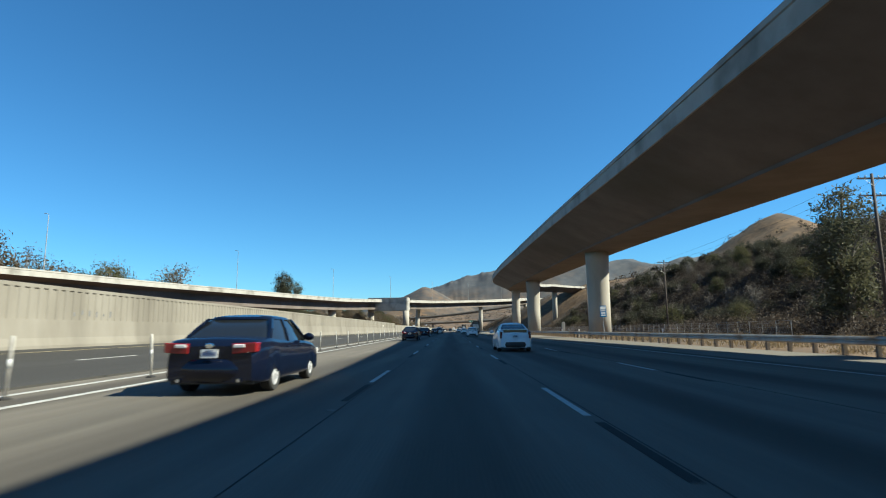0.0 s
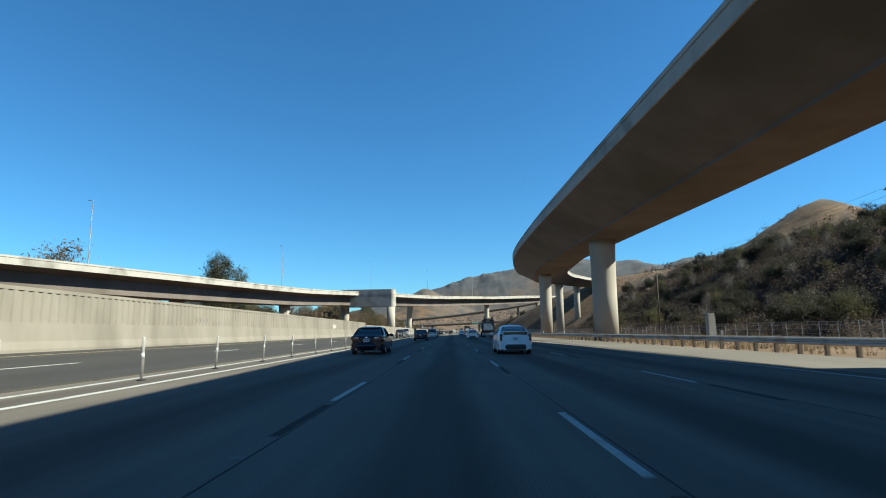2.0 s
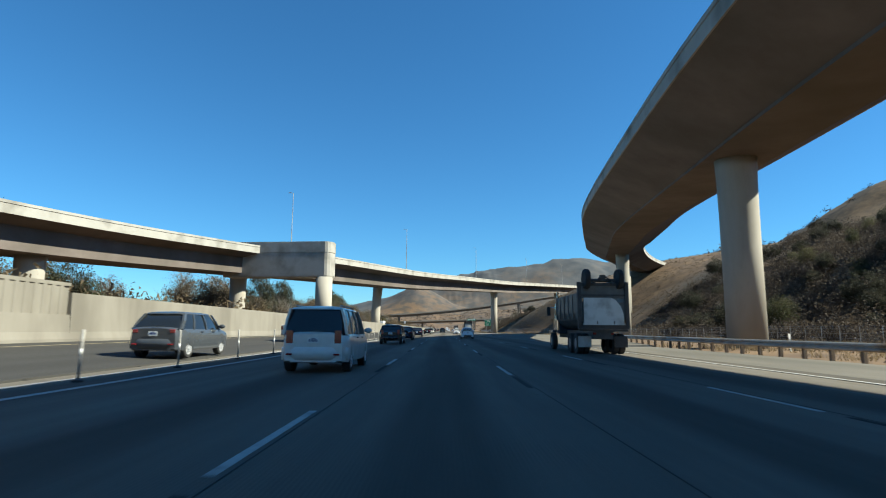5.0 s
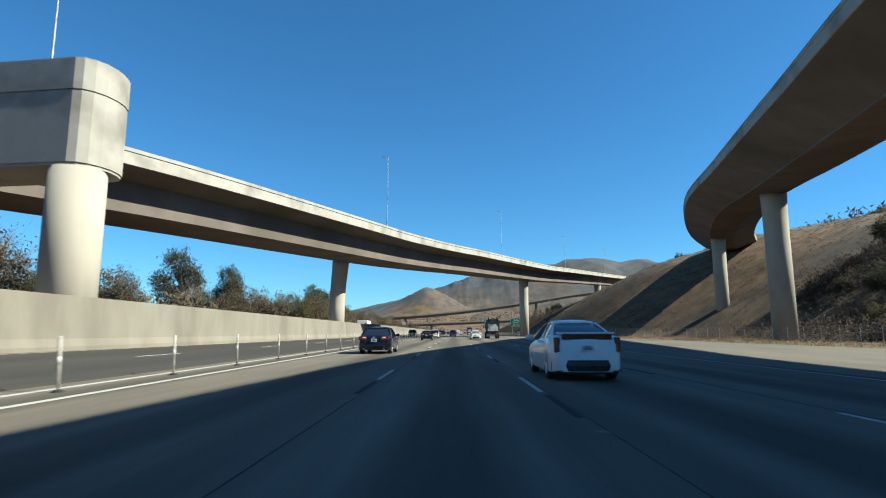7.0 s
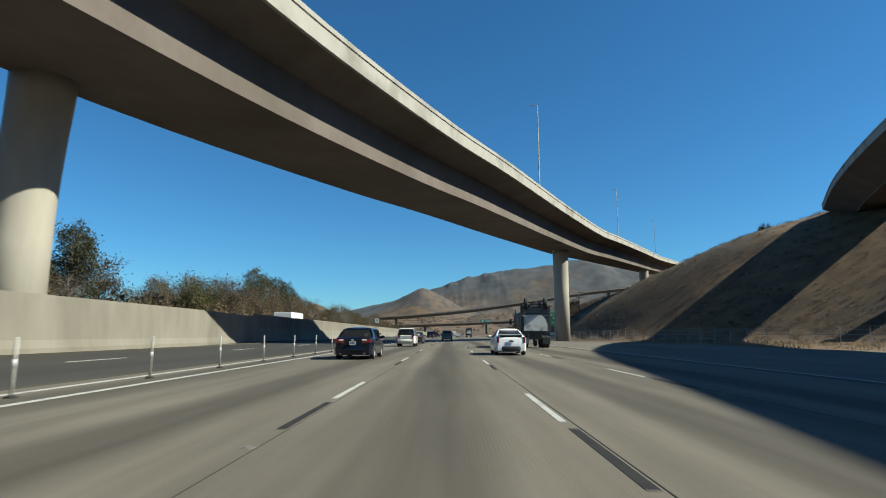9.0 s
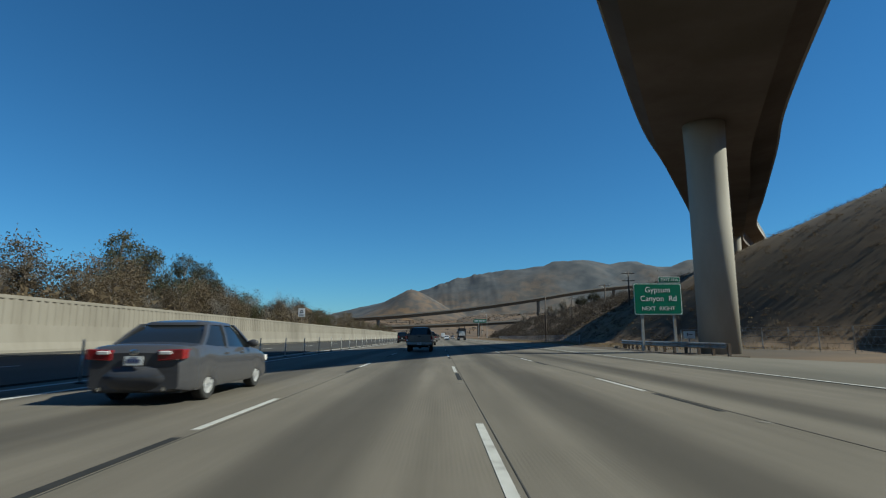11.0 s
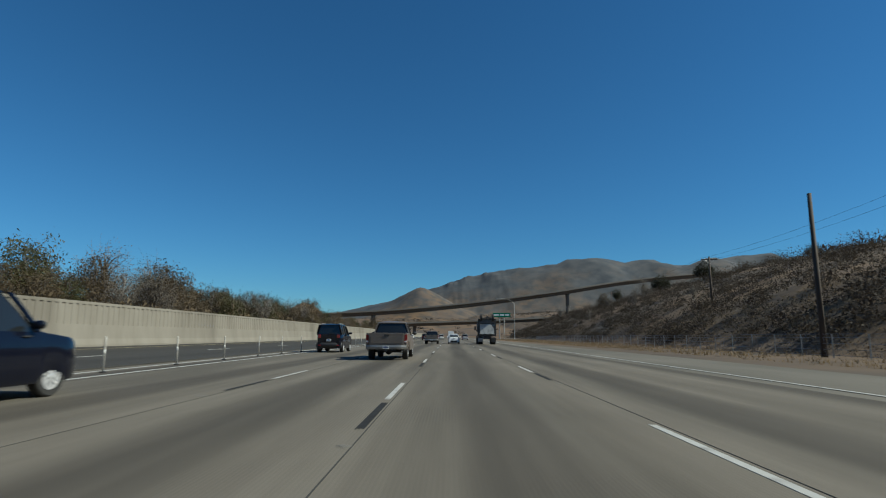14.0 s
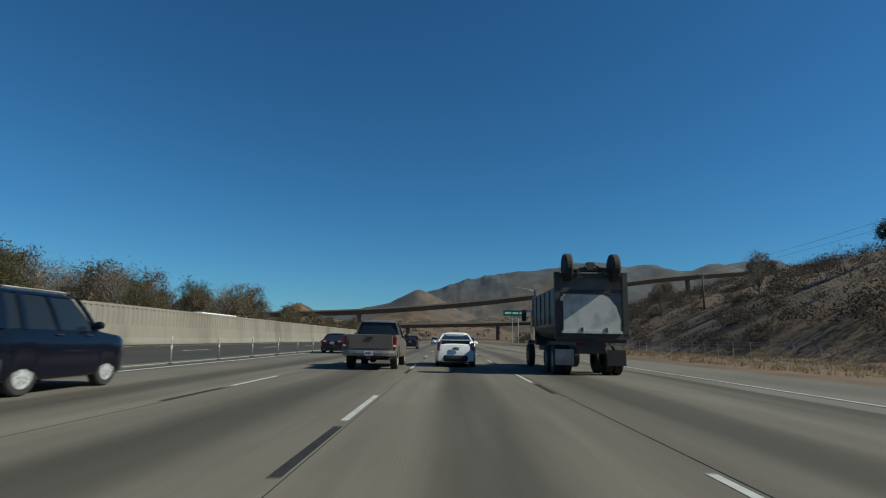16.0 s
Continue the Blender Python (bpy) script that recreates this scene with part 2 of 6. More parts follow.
def spline(keys, step=4.0):
    """A smooth line through keys of any dimension (Catmull-Rom), in steps of about so many metres."""
    keys = [np.array(k, float) for k in keys]
    keys = [2 * keys[0] - keys[1]] + keys + [2 * keys[-1] - keys[-2]]
    out = []
    for p0, p1, p2, p3 in zip(keys, keys[1:], keys[2:], keys[3:]):
        n = max(1, int(np.linalg.norm((p2 - p1)[:2]) / step))
        for i in range(n):
            t = i / n
            out.append(0.5 * (2 * p1 + (p2 - p0) * t + (2 * p0 - 5 * p1 + 4 * p2 - p3) * t * t + (3 * p1 - p0 - 3 * p2 + p3) * t ** 3))
    out.append(keys[-2])
    return np.array(out)


def sweep(section, line, bank=None):
    """A closed section of (across, up), carried along a line of (x, y, z); across is to the line's right; bank: fall to the right at each point."""
    d = np.gradient(line[:, :2], axis=0)
    d /= np.linalg.norm(d, axis=1)[:, None]
    right = np.c_[d[:, 1], -d[:, 0]]
    verts, faces, k = [], [], len(section)
    bank = np.zeros(len(line)) if bank is None else bank
    for p, r, b in zip(line, right, bank):
        verts += [(p[0] + u * r[0], p[1] + u * r[1], p[2] + w - b * u) for u, w in section]
    for j in range(len(line) - 1):
        for i in range(k):
            a, b = j * k + i, j * k + (i + 1) % k
            faces.append((a, a + k, b + k, b))
    faces.append(tuple(range(k)))
    faces.append(tuple(reversed(range((len(line) - 1) * k, len(line) * k))))
    return verts, faces


def fbm(x, y, scale, octaves=5, seed=0):
    """Smooth value noise on arrays, about -1 to 1."""
    out, amp, total = np.zeros_like(x, dtype=float), 1.0, 0.0
    rng = np.random.RandomState(seed)
    table = rng.rand(256, 256) * 2 - 1
    f = 1.0 / scale
    for o in range(octaves):
        u, v = x * f + 17.3 * o, y * f + 9.1 * o
        i, j = np.floor(u).astype(int), np.floor(v).astype(int)
        a, b = u - i, v - j
        a, b = a * a * (3 - 2 * a), b * b * (3 - 2 * b)
        g = lambda p, q: table[p % 256, q % 256]
        out += amp * ((g(i, j) * (1 - a) + g(i + 1, j) * a) * (1 - b) + (g(i, j + 1) * (1 - a) + g(i + 1, j + 1) * a) * b)
        total += amp
        amp *= 0.5
        f *= 2.03
    return out / total


# ---------------------------------------------------------------- the ground: one sheet to the mountains
FOOT = [(-300, 62), (100, 58), (200, 58), (300, 58), (354, 54), (385, 43), (410, 36), (440, 31), (480, 29), (520, 33), (700, 38), (900, 50), (1200, 90)]


def height(x, y):
    x, y = np.asarray(x, float), np.asarray(y, float)
    foot = np.interp(y, [f[0] for f in FOOT], [f[1] for f in FOOT])
    s = np.maximum(x - foot, 0)
    ridge = np.interp(y, [-200, 100, 250, 320, 400, 440, 480, 800, 1200], [25, 28, 30, 35, 34, 28, 25, 24, 22])
    z = -0.3 + 0.0 * x
    tame = 1 - 0.7 * np.exp(-((y - 400) / 65) ** 2)
    rough = fbm(x, y, 60, 5, 1) * tame
    ramp = np.interp(y, [300, 370, 410, 450], [0.6, 0.6, 0.7, 0.7]) * s * (1 + 0.1 * rough)
    cut = ramp / (1 + (ramp / ridge) ** 4) ** 0.25 * (1 + 0.08 * rough)
    soft = ridge * (1 - np.exp(-s / np.interp(y, [300, 365, 420, 480], [42, 25, 27, 42]))) * (1 + 0.14 * rough)
    late = np.clip((y - 400) / 50, 0, 1)
    z = z + cut * (1 - late) + soft * late + 0.02 * s
    z = z + np.minimum(s / 25, 1) * 2.0 * tame * fbm(x, y, 14, 3, 2)
    z = z + 76 * np.exp(-((((x - 313) / 88) ** 2 + ((y - 525) / 115) ** 2) ** 0.65)) * np.clip((x - 90) / 80, 0, 1) * (1 + 0.15 * fbm(x, y, 90, 4, 3))
    # verge between the shoulder and the slope
    z = z + np.clip((x - 16.5) / 3, 0, 1) * (0.25 + 0.12 * fbm(x, y, 9, 3, 9))
    # bank behind the express lanes' wall
    t = np.clip((-19.0 - x) / 6, 0, 1)
    z = z + t * (1.7 + 0.6 * fbm(x, y, 30, 3, 4))
    # plain that rises to the hills
    far = np.maximum(y - 930, 0)
    z = z + 0.034 * far * (1 + 0.3 * fbm(x, y, 500, 5, 5)) * np.clip(1.2 - np.maximum(-x - 300, 0) / 1500, 0.35, 1)
    peaks = np.interp(x, RIDGE_X, RIDGE_Z) * np.exp(-((y - 4250) / 520.0) ** 2)
    for cx, cy, h, sx, sy in HILLS:
        peaks = np.maximum(peaks, h * np.exp(-np.abs((x - cx) / sx) ** 1.5 - ((y - cy) / sy) ** 2))
    ridged = 1 - 2.4 * np.abs(fbm(x, y, 520, 6, 6))
    peaks = peaks * (0.94 + 0.13 * ridged * np.clip(peaks / 150, 0, 1)) + 16 * fbm(x, y, 150, 4, 8) * np.clip(peaks / 150, 0, 1)
    return z + np.maximum(peaks - np.maximum(z, 0), 0)


# the far range's crest, and the nearer hills
RIDGE_X = (-2600, -900, -300, 80, 350, 660, 970, 1185, 1550, 1750, 2100, 2600, 3200)
RIDGE_Z = (90, 110, 240, 367, 425, 476, 510, 478, 492, 530, 535, 565, 540)
HILLS = ((-165, 3780, 266, 400, 480), (-575, 2690, 138, 130, 300), (-1050, 2900, 120, 420, 300))


def axis_steps(stops):
    out = []
    for a, b, step in stops:
        out += list(np.arange(a, b, step))
    return np.array(out + [stops[-1][1]])


gx = axis_steps([(-2600, -600, 80), (-600, -120, 24), (-120, -20, 5), (-20, 24, 4), (24, 130, 2.5), (130, 400, 9), (400, 3000, 65)])
gy = axis_steps([(-400, -60, 20), (-60, 760, 4), (760, 1300, 15), (1300, 4700, 50)])
GX, GY = np.meshgrid(gx, gy)
GZ = height(GX, GY)
nx, ny = len(gx), len(gy)
idx = np.arange(nx * ny).reshape(ny, nx)
quads = np.stack([idx[:-1, :-1], idx[:-1, 1:], idx[1:, 1:], idx[1:, :-1]], -1).reshape(-1, 4)
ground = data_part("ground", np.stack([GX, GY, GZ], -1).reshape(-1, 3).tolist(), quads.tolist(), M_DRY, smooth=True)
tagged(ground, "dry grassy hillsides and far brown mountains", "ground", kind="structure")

# ---------------------------------------------------------------- roads
Y0, Y1 = -60.0, 1500.0


def strip(name, x0, x1, za, zb, material, label, thick=0.25, y0=Y0, y1=Y1):
    verts, faces = sweep([(x0, za), (x1, zb), (x1, zb - thick), (x0, za - thick)], np.array([(0, y, 0) for y in np.linspace(y0, y1, 60)]))
    return tagged(data_part(name, verts, faces, material), label, "road", kind="structure")


WALL_X = -17.6


def road_z(x):
    """The express lanes bank up towards the wall."""
    return 0.0 if x > -8 else 0.05 * (-8 - x)


strip("road", -9.0, 10.95, 0.0, 0.0, M_ROAD, "grey grooved concrete freeway lanes")
strip("road_express", WALL_X, -9.004, road_z(WALL_X), road_z(-9.0), M_HOV, "dark asphalt express lanes behind plastic posts")
strip("road_shoulder", 10.954, 15.5, 0.0, 0.05, M_SHOULDER, "pale concrete shoulder beside the freeway")


# ---------------------------------------------------------------- viaducts
def section(half, w, far, web, depth):
    girder = [(-far, 0), (w, 0), (w + 0.04, web), (half, depth + 0.4), (half, depth + 0.7), (-half, depth + 0.7), (-half, depth + 0.4), (-far - 0.04, web)]
    rail = lambda s: [(s * (half + 0.03), depth + 0.36), (s * (half + 0.03), depth + 1.3), (s * (half + 0.1), depth + 1.34), (s * (half + 0.1), depth + 1.62), (s * (half - 0.22), depth + 1.62), (s * (half - 0.42), depth + 0.71), (s * (half - 0.42), depth + 0.36)]
    return girder, rail(-1)[::-1], rail(1)


def viaduct(name, edge, half, side, columns, label, rise, w=2.6, far=2.6, web=0.2, fall=((0, 0), (1, 0))):
    """Edge: the line of the parapet's top on the seen side; side: +1 where the deck lies to the right of it."""
    line = spline(edge, 3.0)
    d = np.gradient(line[:, :2], axis=0)
    d /= np.linalg.norm(d, axis=1)[:, None]
    mid = line.copy()
    mid[:, 0] += side * half * d[:, 1]
    mid[:, 1] -= side * half * d[:, 0]
    mid[:, 2] -= rise
    bank = np.interp(line[:, 1], [f[0] for f in fall], [f[1] for f in fall])
    mid[:, 2] += side * -half * bank
    thing = tagged(empty(name, (mid[0][0], mid[0][1], 0)), label, "viaduct", kind="structure")
    girder, left, right = section(half, w, far, web, rise - 1.55)
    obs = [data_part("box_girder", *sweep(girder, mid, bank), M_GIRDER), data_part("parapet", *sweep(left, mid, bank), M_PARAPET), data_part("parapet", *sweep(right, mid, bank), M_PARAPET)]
    for x, y, r, z0 in columns:
        k = int(np.argmin(np.hypot(mid[:, 0] - x, mid[:, 1] - y)))
        top = mid[k][2] + 0.05
        bm = bmesh.new()
        lathe(bm, (x, y, 0), [(r, z0), (r, top - 7)] + [(r * (1 + 0.09 * (k / 8) ** 3), top - 7 + 7 * k / 8) for k in range(1, 9)], 28)
        # the head leans in under the girder where the column stands off its middle
        off = Vector((mid[k][0] - x, mid[k][1] - y, 0))
        reach = max(0.0, off.length - far + r * 0.3)
        for v in bm.verts:
            up = max(0.0, min(1.0, (v.co.z - top + 7) / 7))
            v.co += off.normalized() * reach * up * up * (2 - up)
        obs.append(link_mesh("column", bm, M_COLUMN, smooth=True))
    for o in obs:
        o.parent = thing
        o.matrix_parent_inverse = thing.matrix_world.inverted()
    return thing, mid, line


R_EDGE = [(-30, -170, 8.5), (-8, -90, 10), (5, -40, 9.6), (10.9, 0, 11.6), (12.4, 30, 13.3), (12.5, 70, 14.9), (12.0, 110, 15.6), (12.0, 140, 16.3), (13.3, 175, 17.5),
          (16.3, 203, 18.5), (21.6, 238, 20.3), (27.1, 261, 21.5), (34.1, 287, 23.3), (42, 315, 25.5), (54, 345, 27.1), (68, 374, 28.6), (84, 402, 30)]
L_EDGE = [(-120, -60, 12), (-96, 30, 12), (-74, 91, 12), (-66, 121, 12.1), (-57, 147, 12.2), (-49.3, 170, 12.3), (-43.5, 195, 12.7), (-38.3, 216, 13.2), (-31.5, 238, 14.1), (-26.5, 250, 14.6),
          (-20.8, 263.5, 15.1), (-11.9, 286.5, 15.8), (-6, 303.5, 16.5), (0.6, 319.5, 17.3), (6.2, 331.7, 18), (16.5, 355, 19.2), (28.8, 381.5, 20.6), (37.2, 397, 21.6), (52.0, 425, 23.4), (66.8, 453, 25.2), (81.6, 476, 26.4), (97, 500, 27.3)]
right_viaduct, R_MID, _ = viaduct("viaduct", R_EDGE, 7.6, 1, [(20.2, 20, 1.5, -0.5), (19.9, 75.4, 1.45, -0.3), (19.5, 132, 1.5, -0.3), (22.9, 196, 1.4, -0.3), (44.8, 293, 1.55, -0.5), (65.5, 354, 1.55, 1)],
                                  "curving concrete freeway connector on round columns", 3.7)
left_viaduct, L_MID, _ = viaduct("viaduct", L_EDGE, 5.6, -1, [(-17.55, 300.3, 1.15, 0.5), (20.2, 378, 1.3, -0.5), (59.5, 449, 1.3, 0), (-67, 137, 1.4, 0), (-55, 174, 1.4, 0), (-45, 214, 1.4, 0), (-35, 249, 1.3, 0)],
                                 "pale concrete flyover crossing above the freeway", 4.3, 2.9, 4.1, 2.5, ((300, 0), (480, 0.06), (600, 0.06)))

# straddle bent that carries the flyover over the express lanes
bent = tagged(empty("bent_cap", (-18.55, 243, 0)), "massive pale concrete straddle bent on a round column", "bridge support", kind="structure")
ax = Vector((-0.994, 0.11, 0))
nrm = Vector((0.11, 0.994, 0))
bm = bmesh.new()
outline = []
for i in range(9):
    a = -math.pi / 2 + math.pi * i / 8
    outline.append((-1.1 * math.cos(a) * 1.0 + 0.2, 1.75 * math.sin(a)))
outline = outline + [(17, 1.75), (17, -1.75)]
for z_lo, z_hi, grow in ((9.35, 9.5, -0.06), (9.5, 13.2, 0.0), (13.2, 13.26, -0.05), (13.26, 14.85, 0.03), (14.85, 15.0, -0.1)):
    lo, hi = [], []
    for u, v in outline:
        uu, vv = u - grow * (u < 1), v * (1 + grow / 1.75)
        p = Vector((-18.5, 243.4, 0)) + ax * uu + nrm * vv
        lo.append(bm.verts.new((p.x, p.y, z_lo)))
        hi.append(bm.verts.new((p.x, p.y, z_hi)))
    for i in range(len(lo)):
        j = (i + 1) % len(lo)
        bm.faces.new((lo[i], lo[j], hi[j], hi[i]))
    bm.faces.new(lo[::-1])
    bm.faces.new(hi)
bmesh.ops.recalc_face_normals(bm, faces=bm.faces)
cap = link_mesh("cap_beam", bm, M_PARAPET)
bm = bmesh.new()
lathe(bm, (-19.1, 243.0, 0), [(1.32, 0.4), (1.32, 9.36)], 32)
for o in (cap, link_mesh("column", bm, M_COLUMN, smooth=True)):
    o.parent = bent
    o.matrix_parent_inverse = bent.matrix_world.inverted()

# ---------------------------------------------------------------- wall of the express lanes
WZ = road_z(WALL_X)


def wall_run(name, y0, y1, top, ribbed, label, x=WALL_X, bend=((0, 0), (1, 0))):
    thing = tagged(empty(name, (x, y0, WZ)), label, "wall", kind="structure")
    line = np.array([(float(np.interp(y, [b[0] for b in bend], [b[1] for b in bend])), y - y0, 0) for y in np.linspace(y0, y1, max(2, int((y1 - y0) / (12 if ribbed else 3))))])
    low = 1.25 if ribbed else top
    sec = [(0.12, -0.4), (0.12, 0.12), (0.02, 0.45), (-0.04, low), (-0.5, low), (-0.5, -0.4)]
    data_part("wall_base", *sweep(sec, line), M_WALL, thing)
    if ribbed:
        data_part("wall_coping", *sweep([(-0.122, top - 0.16), (-0.122, top), (-0.48, top), (-0.48, top - 0.16)], line), M_WALL, thing)
        # rounded upright ribs cast into the upper wall
        verts, faces, step = [], [], 0.56
        plan = ((0.0, -0.178), (0.13, -0.178), (0.19, -0.125), (0.4, -0.125), (0.46, -0.178))
        n = int((y1 - y0) / step)
        for k in range(n):
            for dy, u in plan:
                verts += [(u, k * step + dy, low), (u, k * step + dy, top - 0.16)]
        m = len(verts) // 2
        for i in range(m - 1):
            faces.append((2 * i, 2 * i + 2, 2 * i + 3, 2 * i + 1))
        data_part("ribbed_panel", verts, faces, M_WALL, thing)
        data_part("wall_core", *sweep([(-0.21, low), (-0.21, top - 0.16), (-0.46, top - 0.16), (-0.46, low)], line), M_WALL, thing)
    return thing


express_wall = wall_run("wall_express", -60, 180, 2.75, True, "cream concrete wall with ribbed upper half")
wall_run("wall_abutment", 180.004, 330, 2.3, False, "plain cream concrete wall beneath the flyover", -16.35, ((180, -1.25), (238, -0.15), (250, 0), (314, 0), (330, -1.25)))
bm = bmesh.new()
box(bm, WALL_X - 3.5, -16.62, 239, 313, WZ + 1.2, WZ + 2.05)
tagged(link_mesh("wall_ledge", bm, M_WALL), "concrete ledge round the flyover columns", "wall", kind="structure")
express_wall_far = wall_run("wall_express_far", 330.1, 900, 2.55, True, "cream concrete wall with ribbed upper half")

# sprayed and painted-over patches on the ribs
M_SPRAY_DARK = surface("faded_dark_spray", [(0.09, 0.088, 0.085), (0.16, 0.155, 0.15)], 6.0, 0.8)
M_SPRAY_PALE = surface("pale_cover_paint", [(0.6, 0.59, 0.56), (0.72, 0.71, 0.68)], 3.0, 0.7)
spray = random.Random(8)
for wall, y0, start, end, z_lo, z_hi, mat, share in (
        (express_wall, -60, 146.8, 149.0, 1.35, 2.0, M_SPRAY_PALE, 1.0), (express_wall, -60, 145.6, 146.7, 1.45, 1.75, M_SPRAY_DARK, 0.9),
        (express_wall, -60, 152.0, 157.0, 1.3, 1.6, M_SPRAY_DARK, 0.75), (express_wall, -60, 76.4, 79.2, 1.45, 1.8, M_SPRAY_DARK, 0.8),
        (express_wall, -60, 73.0, 75.5, 1.35, 1.6, M_SPRAY_DARK, 0.6), (express_wall, -60, 100.8, 102.8, 1.5, 1.85, M_SPRAY_DARK, 0.9), (express_wall, -60, 104, 106.6, 1.42, 1.62, M_SPRAY_DARK, 0.8),
        (express_wall_far, 330.1, 416.8, 419.8, 1.42, 1.85, M_SPRAY_DARK, 0.9),
        (express_wall, -60, 26.2, 28.6, 1.4, 1.7, M_SPRAY_DARK, 0.9), (express_wall_far, 330.1, 480.8, 485.2, 1.4, 1.65, M_SPRAY_DARK, 0.85)):
    for k in range(int((start - y0) / 0.56), int((end - y0) / 0.56) + 1):
        if spray.random() > share:
            continue
        a, b = k * 0.56 + 0.185 + spray.uniform(0, 0.06), k * 0.56 + 0.405 - spray.uniform(0, 0.05)
        lo, hi = z_lo + spray.uniform(-0.06, 0.12), z_hi + spray.uniform(-0.14, 0.06)
        part("paint_patch", box(bmesh.new(), -0.126, -0.121, a, b, lo, hi), mat, wall, "sprayed paint on a rib")

# ---------------------------------------------------------------- markings, posts, rails
M_GALV = surface("galvanised_steel", [(0.28, 0.28, 0.27), (0.4, 0.4, 0.39)], 3.0, 0.55, metal=0.6, stains=(0.2, 0.15, 0.1), stain_scale=0.8)
M_TIMBER = surface("weathered_timber", [(0.10, 0.075, 0.05), (0.18, 0.135, 0.095)], 8.0, 0.9, bump=0.3, streak=(1, 1, 0.15))
M_POLE = surface("dark_pole_timber", [(0.045, 0.035, 0.028), (0.09, 0.07, 0.055)], 5.0, 0.9, streak=(1, 1, 0.1))
M_WHITE_PLASTIC = surface("white_plastic_post", [(0.3, 0.285, 0.26), (0.5, 0.485, 0.45)], 6.0, 0.5, by_object=0.12)
M_BAND = surface("reflective_band", [(0.55, 0.55, 0.54)], rough=0.3)
M_BLACK = surface("black_rubber", [(0.012, 0.012, 0.012), (0.025, 0.024, 0.023)], 6.0, 0.8)
M_GREEN_SIGN = surface("green_sign_sheet", [(0.0, 0.115, 0.06), (0.0, 0.14, 0.075)], 2.0, 0.45)
M_BLUE_SIGN = surface("blue_sign_sheet", [(0.01, 0.12, 0.3), (0.012, 0.14, 0.34)], 2.0, 0.45)
M_WHITE_SIGN = surface("white_sign_sheet", [(0.72, 0.72, 0.7), (0.8, 0.8, 0.78)], 4.0, 0.45)
M_SIGN_BACK = surface("aluminium_sign_edge", [(0.35, 0.35, 0.35)], rough=0.4, metal=0.7)

road = bpy.data.objects["road"]
express = bpy.data.objects["road_express"]


def flat_strip_mesh(name, w, length, material, t=0.004):
    bm = bmesh.new()
    box(bm, -w / 2, w / 2, 0, length, 0.0, t)
    me = bpy.data.meshes.new(name)
    bm.to_mesh(me)
    bm.free()
    me.materials.append(material)
    return me


def lay(name, me, parent, x, y, z=0.001, rz=0.0):
    ob = new(name, me)
    ob.parent = parent
    ob.matrix_world = pose(x, y, z, 0, 0, rz)
    return ob


CYCLE = 14.63
dash_me = flat_strip_mesh("lane_dash", 0.105, 3.6, M_PAINT)
black_me = flat_strip_mesh("contrast_dash", 0.12, 2.8, M_TAR, 0.003)
M_EPOXY = surface("marker_epoxy", [(0.08, 0.073, 0.062), (0.17, 0.158, 0.135)], 25.0, 0.8)
bm = bmesh.new()
for k in range(3):
    a = [(0.02 + 0.05 * k + 0.045 * math.cos(1.05 * i + k) * (0.7 + 0.3 * math.sin(2.7 * i + k)), 0.06 * math.sin(1.05 * i + k)) for i in range(6)]
    top = [bm.verts.new((u - 0.09, v, 0.008 - 0.001 * k)) for u, v in a]
    low = [bm.verts.new((1.15 * (u - 0.09), 1.15 * v, 0.0)) for u, v in a]
    bm.faces.new(top)
    for i in range(6):
        bm.faces.new((low[i], low[(i + 1) % 6], top[(i + 1) % 6], top[i]))
marker_me = bpy.data.meshes.new("worn_marker")
bm.to_mesh(marker_me)
bm.free()
marker_me.materials.append(M_EPOXY)
for x, phase in ((-1.82, 11.4), (1.8, 7.4), (5.65, 0.9)):
    for k in range(-2, 45):
        y = phase + CYCLE * k + (1.3 * math.sin(0.2 * k + 1.0) if x < 0 else 0.0)
        lay("lane_dash", dash_me, road, x, y)
        lay("contrast_dash", black_me, road, x + 0.02, y - 3.35)
        lay("worn_marker", marker_me, road, x + 0.05, y - 4.5, 0.001, 40 * math.sin(7 * k + x))
for k in range(-2, 45):
    y = 4.0 + CYCLE * k
    d = lay("lane_dash", dash_me, express, -12.6, y, road_z(-12.6) + 0.002)
    d.matrix_world = pose(-12.6, y, road_z(-12.6) + 0.002, 0, 2.9, 0)


def solid_line(name, x, w, parent, label, z=0.001, y0=-60, y1=900):
    verts, faces = [], []
    ys = np.linspace(y0, y1, 160)
    for i, y in enumerate(ys):
        c = float(np.interp(y, [p[0] for p in x], [p[1] for p in x])) if isinstance(x, tuple) else x
        verts += [(c - w / 2, y, z), (c + w / 2, y, z), (c + w / 2, y, z + 0.004), (c - w / 2, y, z + 0.004)]
    for i in range(len(ys) - 1):
        a = 4 * i
        faces += [(a + 3, a + 2, a + 6, a + 7), (a, a + 3, a + 7, a + 4), (a + 1, a + 5, a + 6, a + 2)]
    return data_part(name, verts, faces, M_PAINT, parent, label)


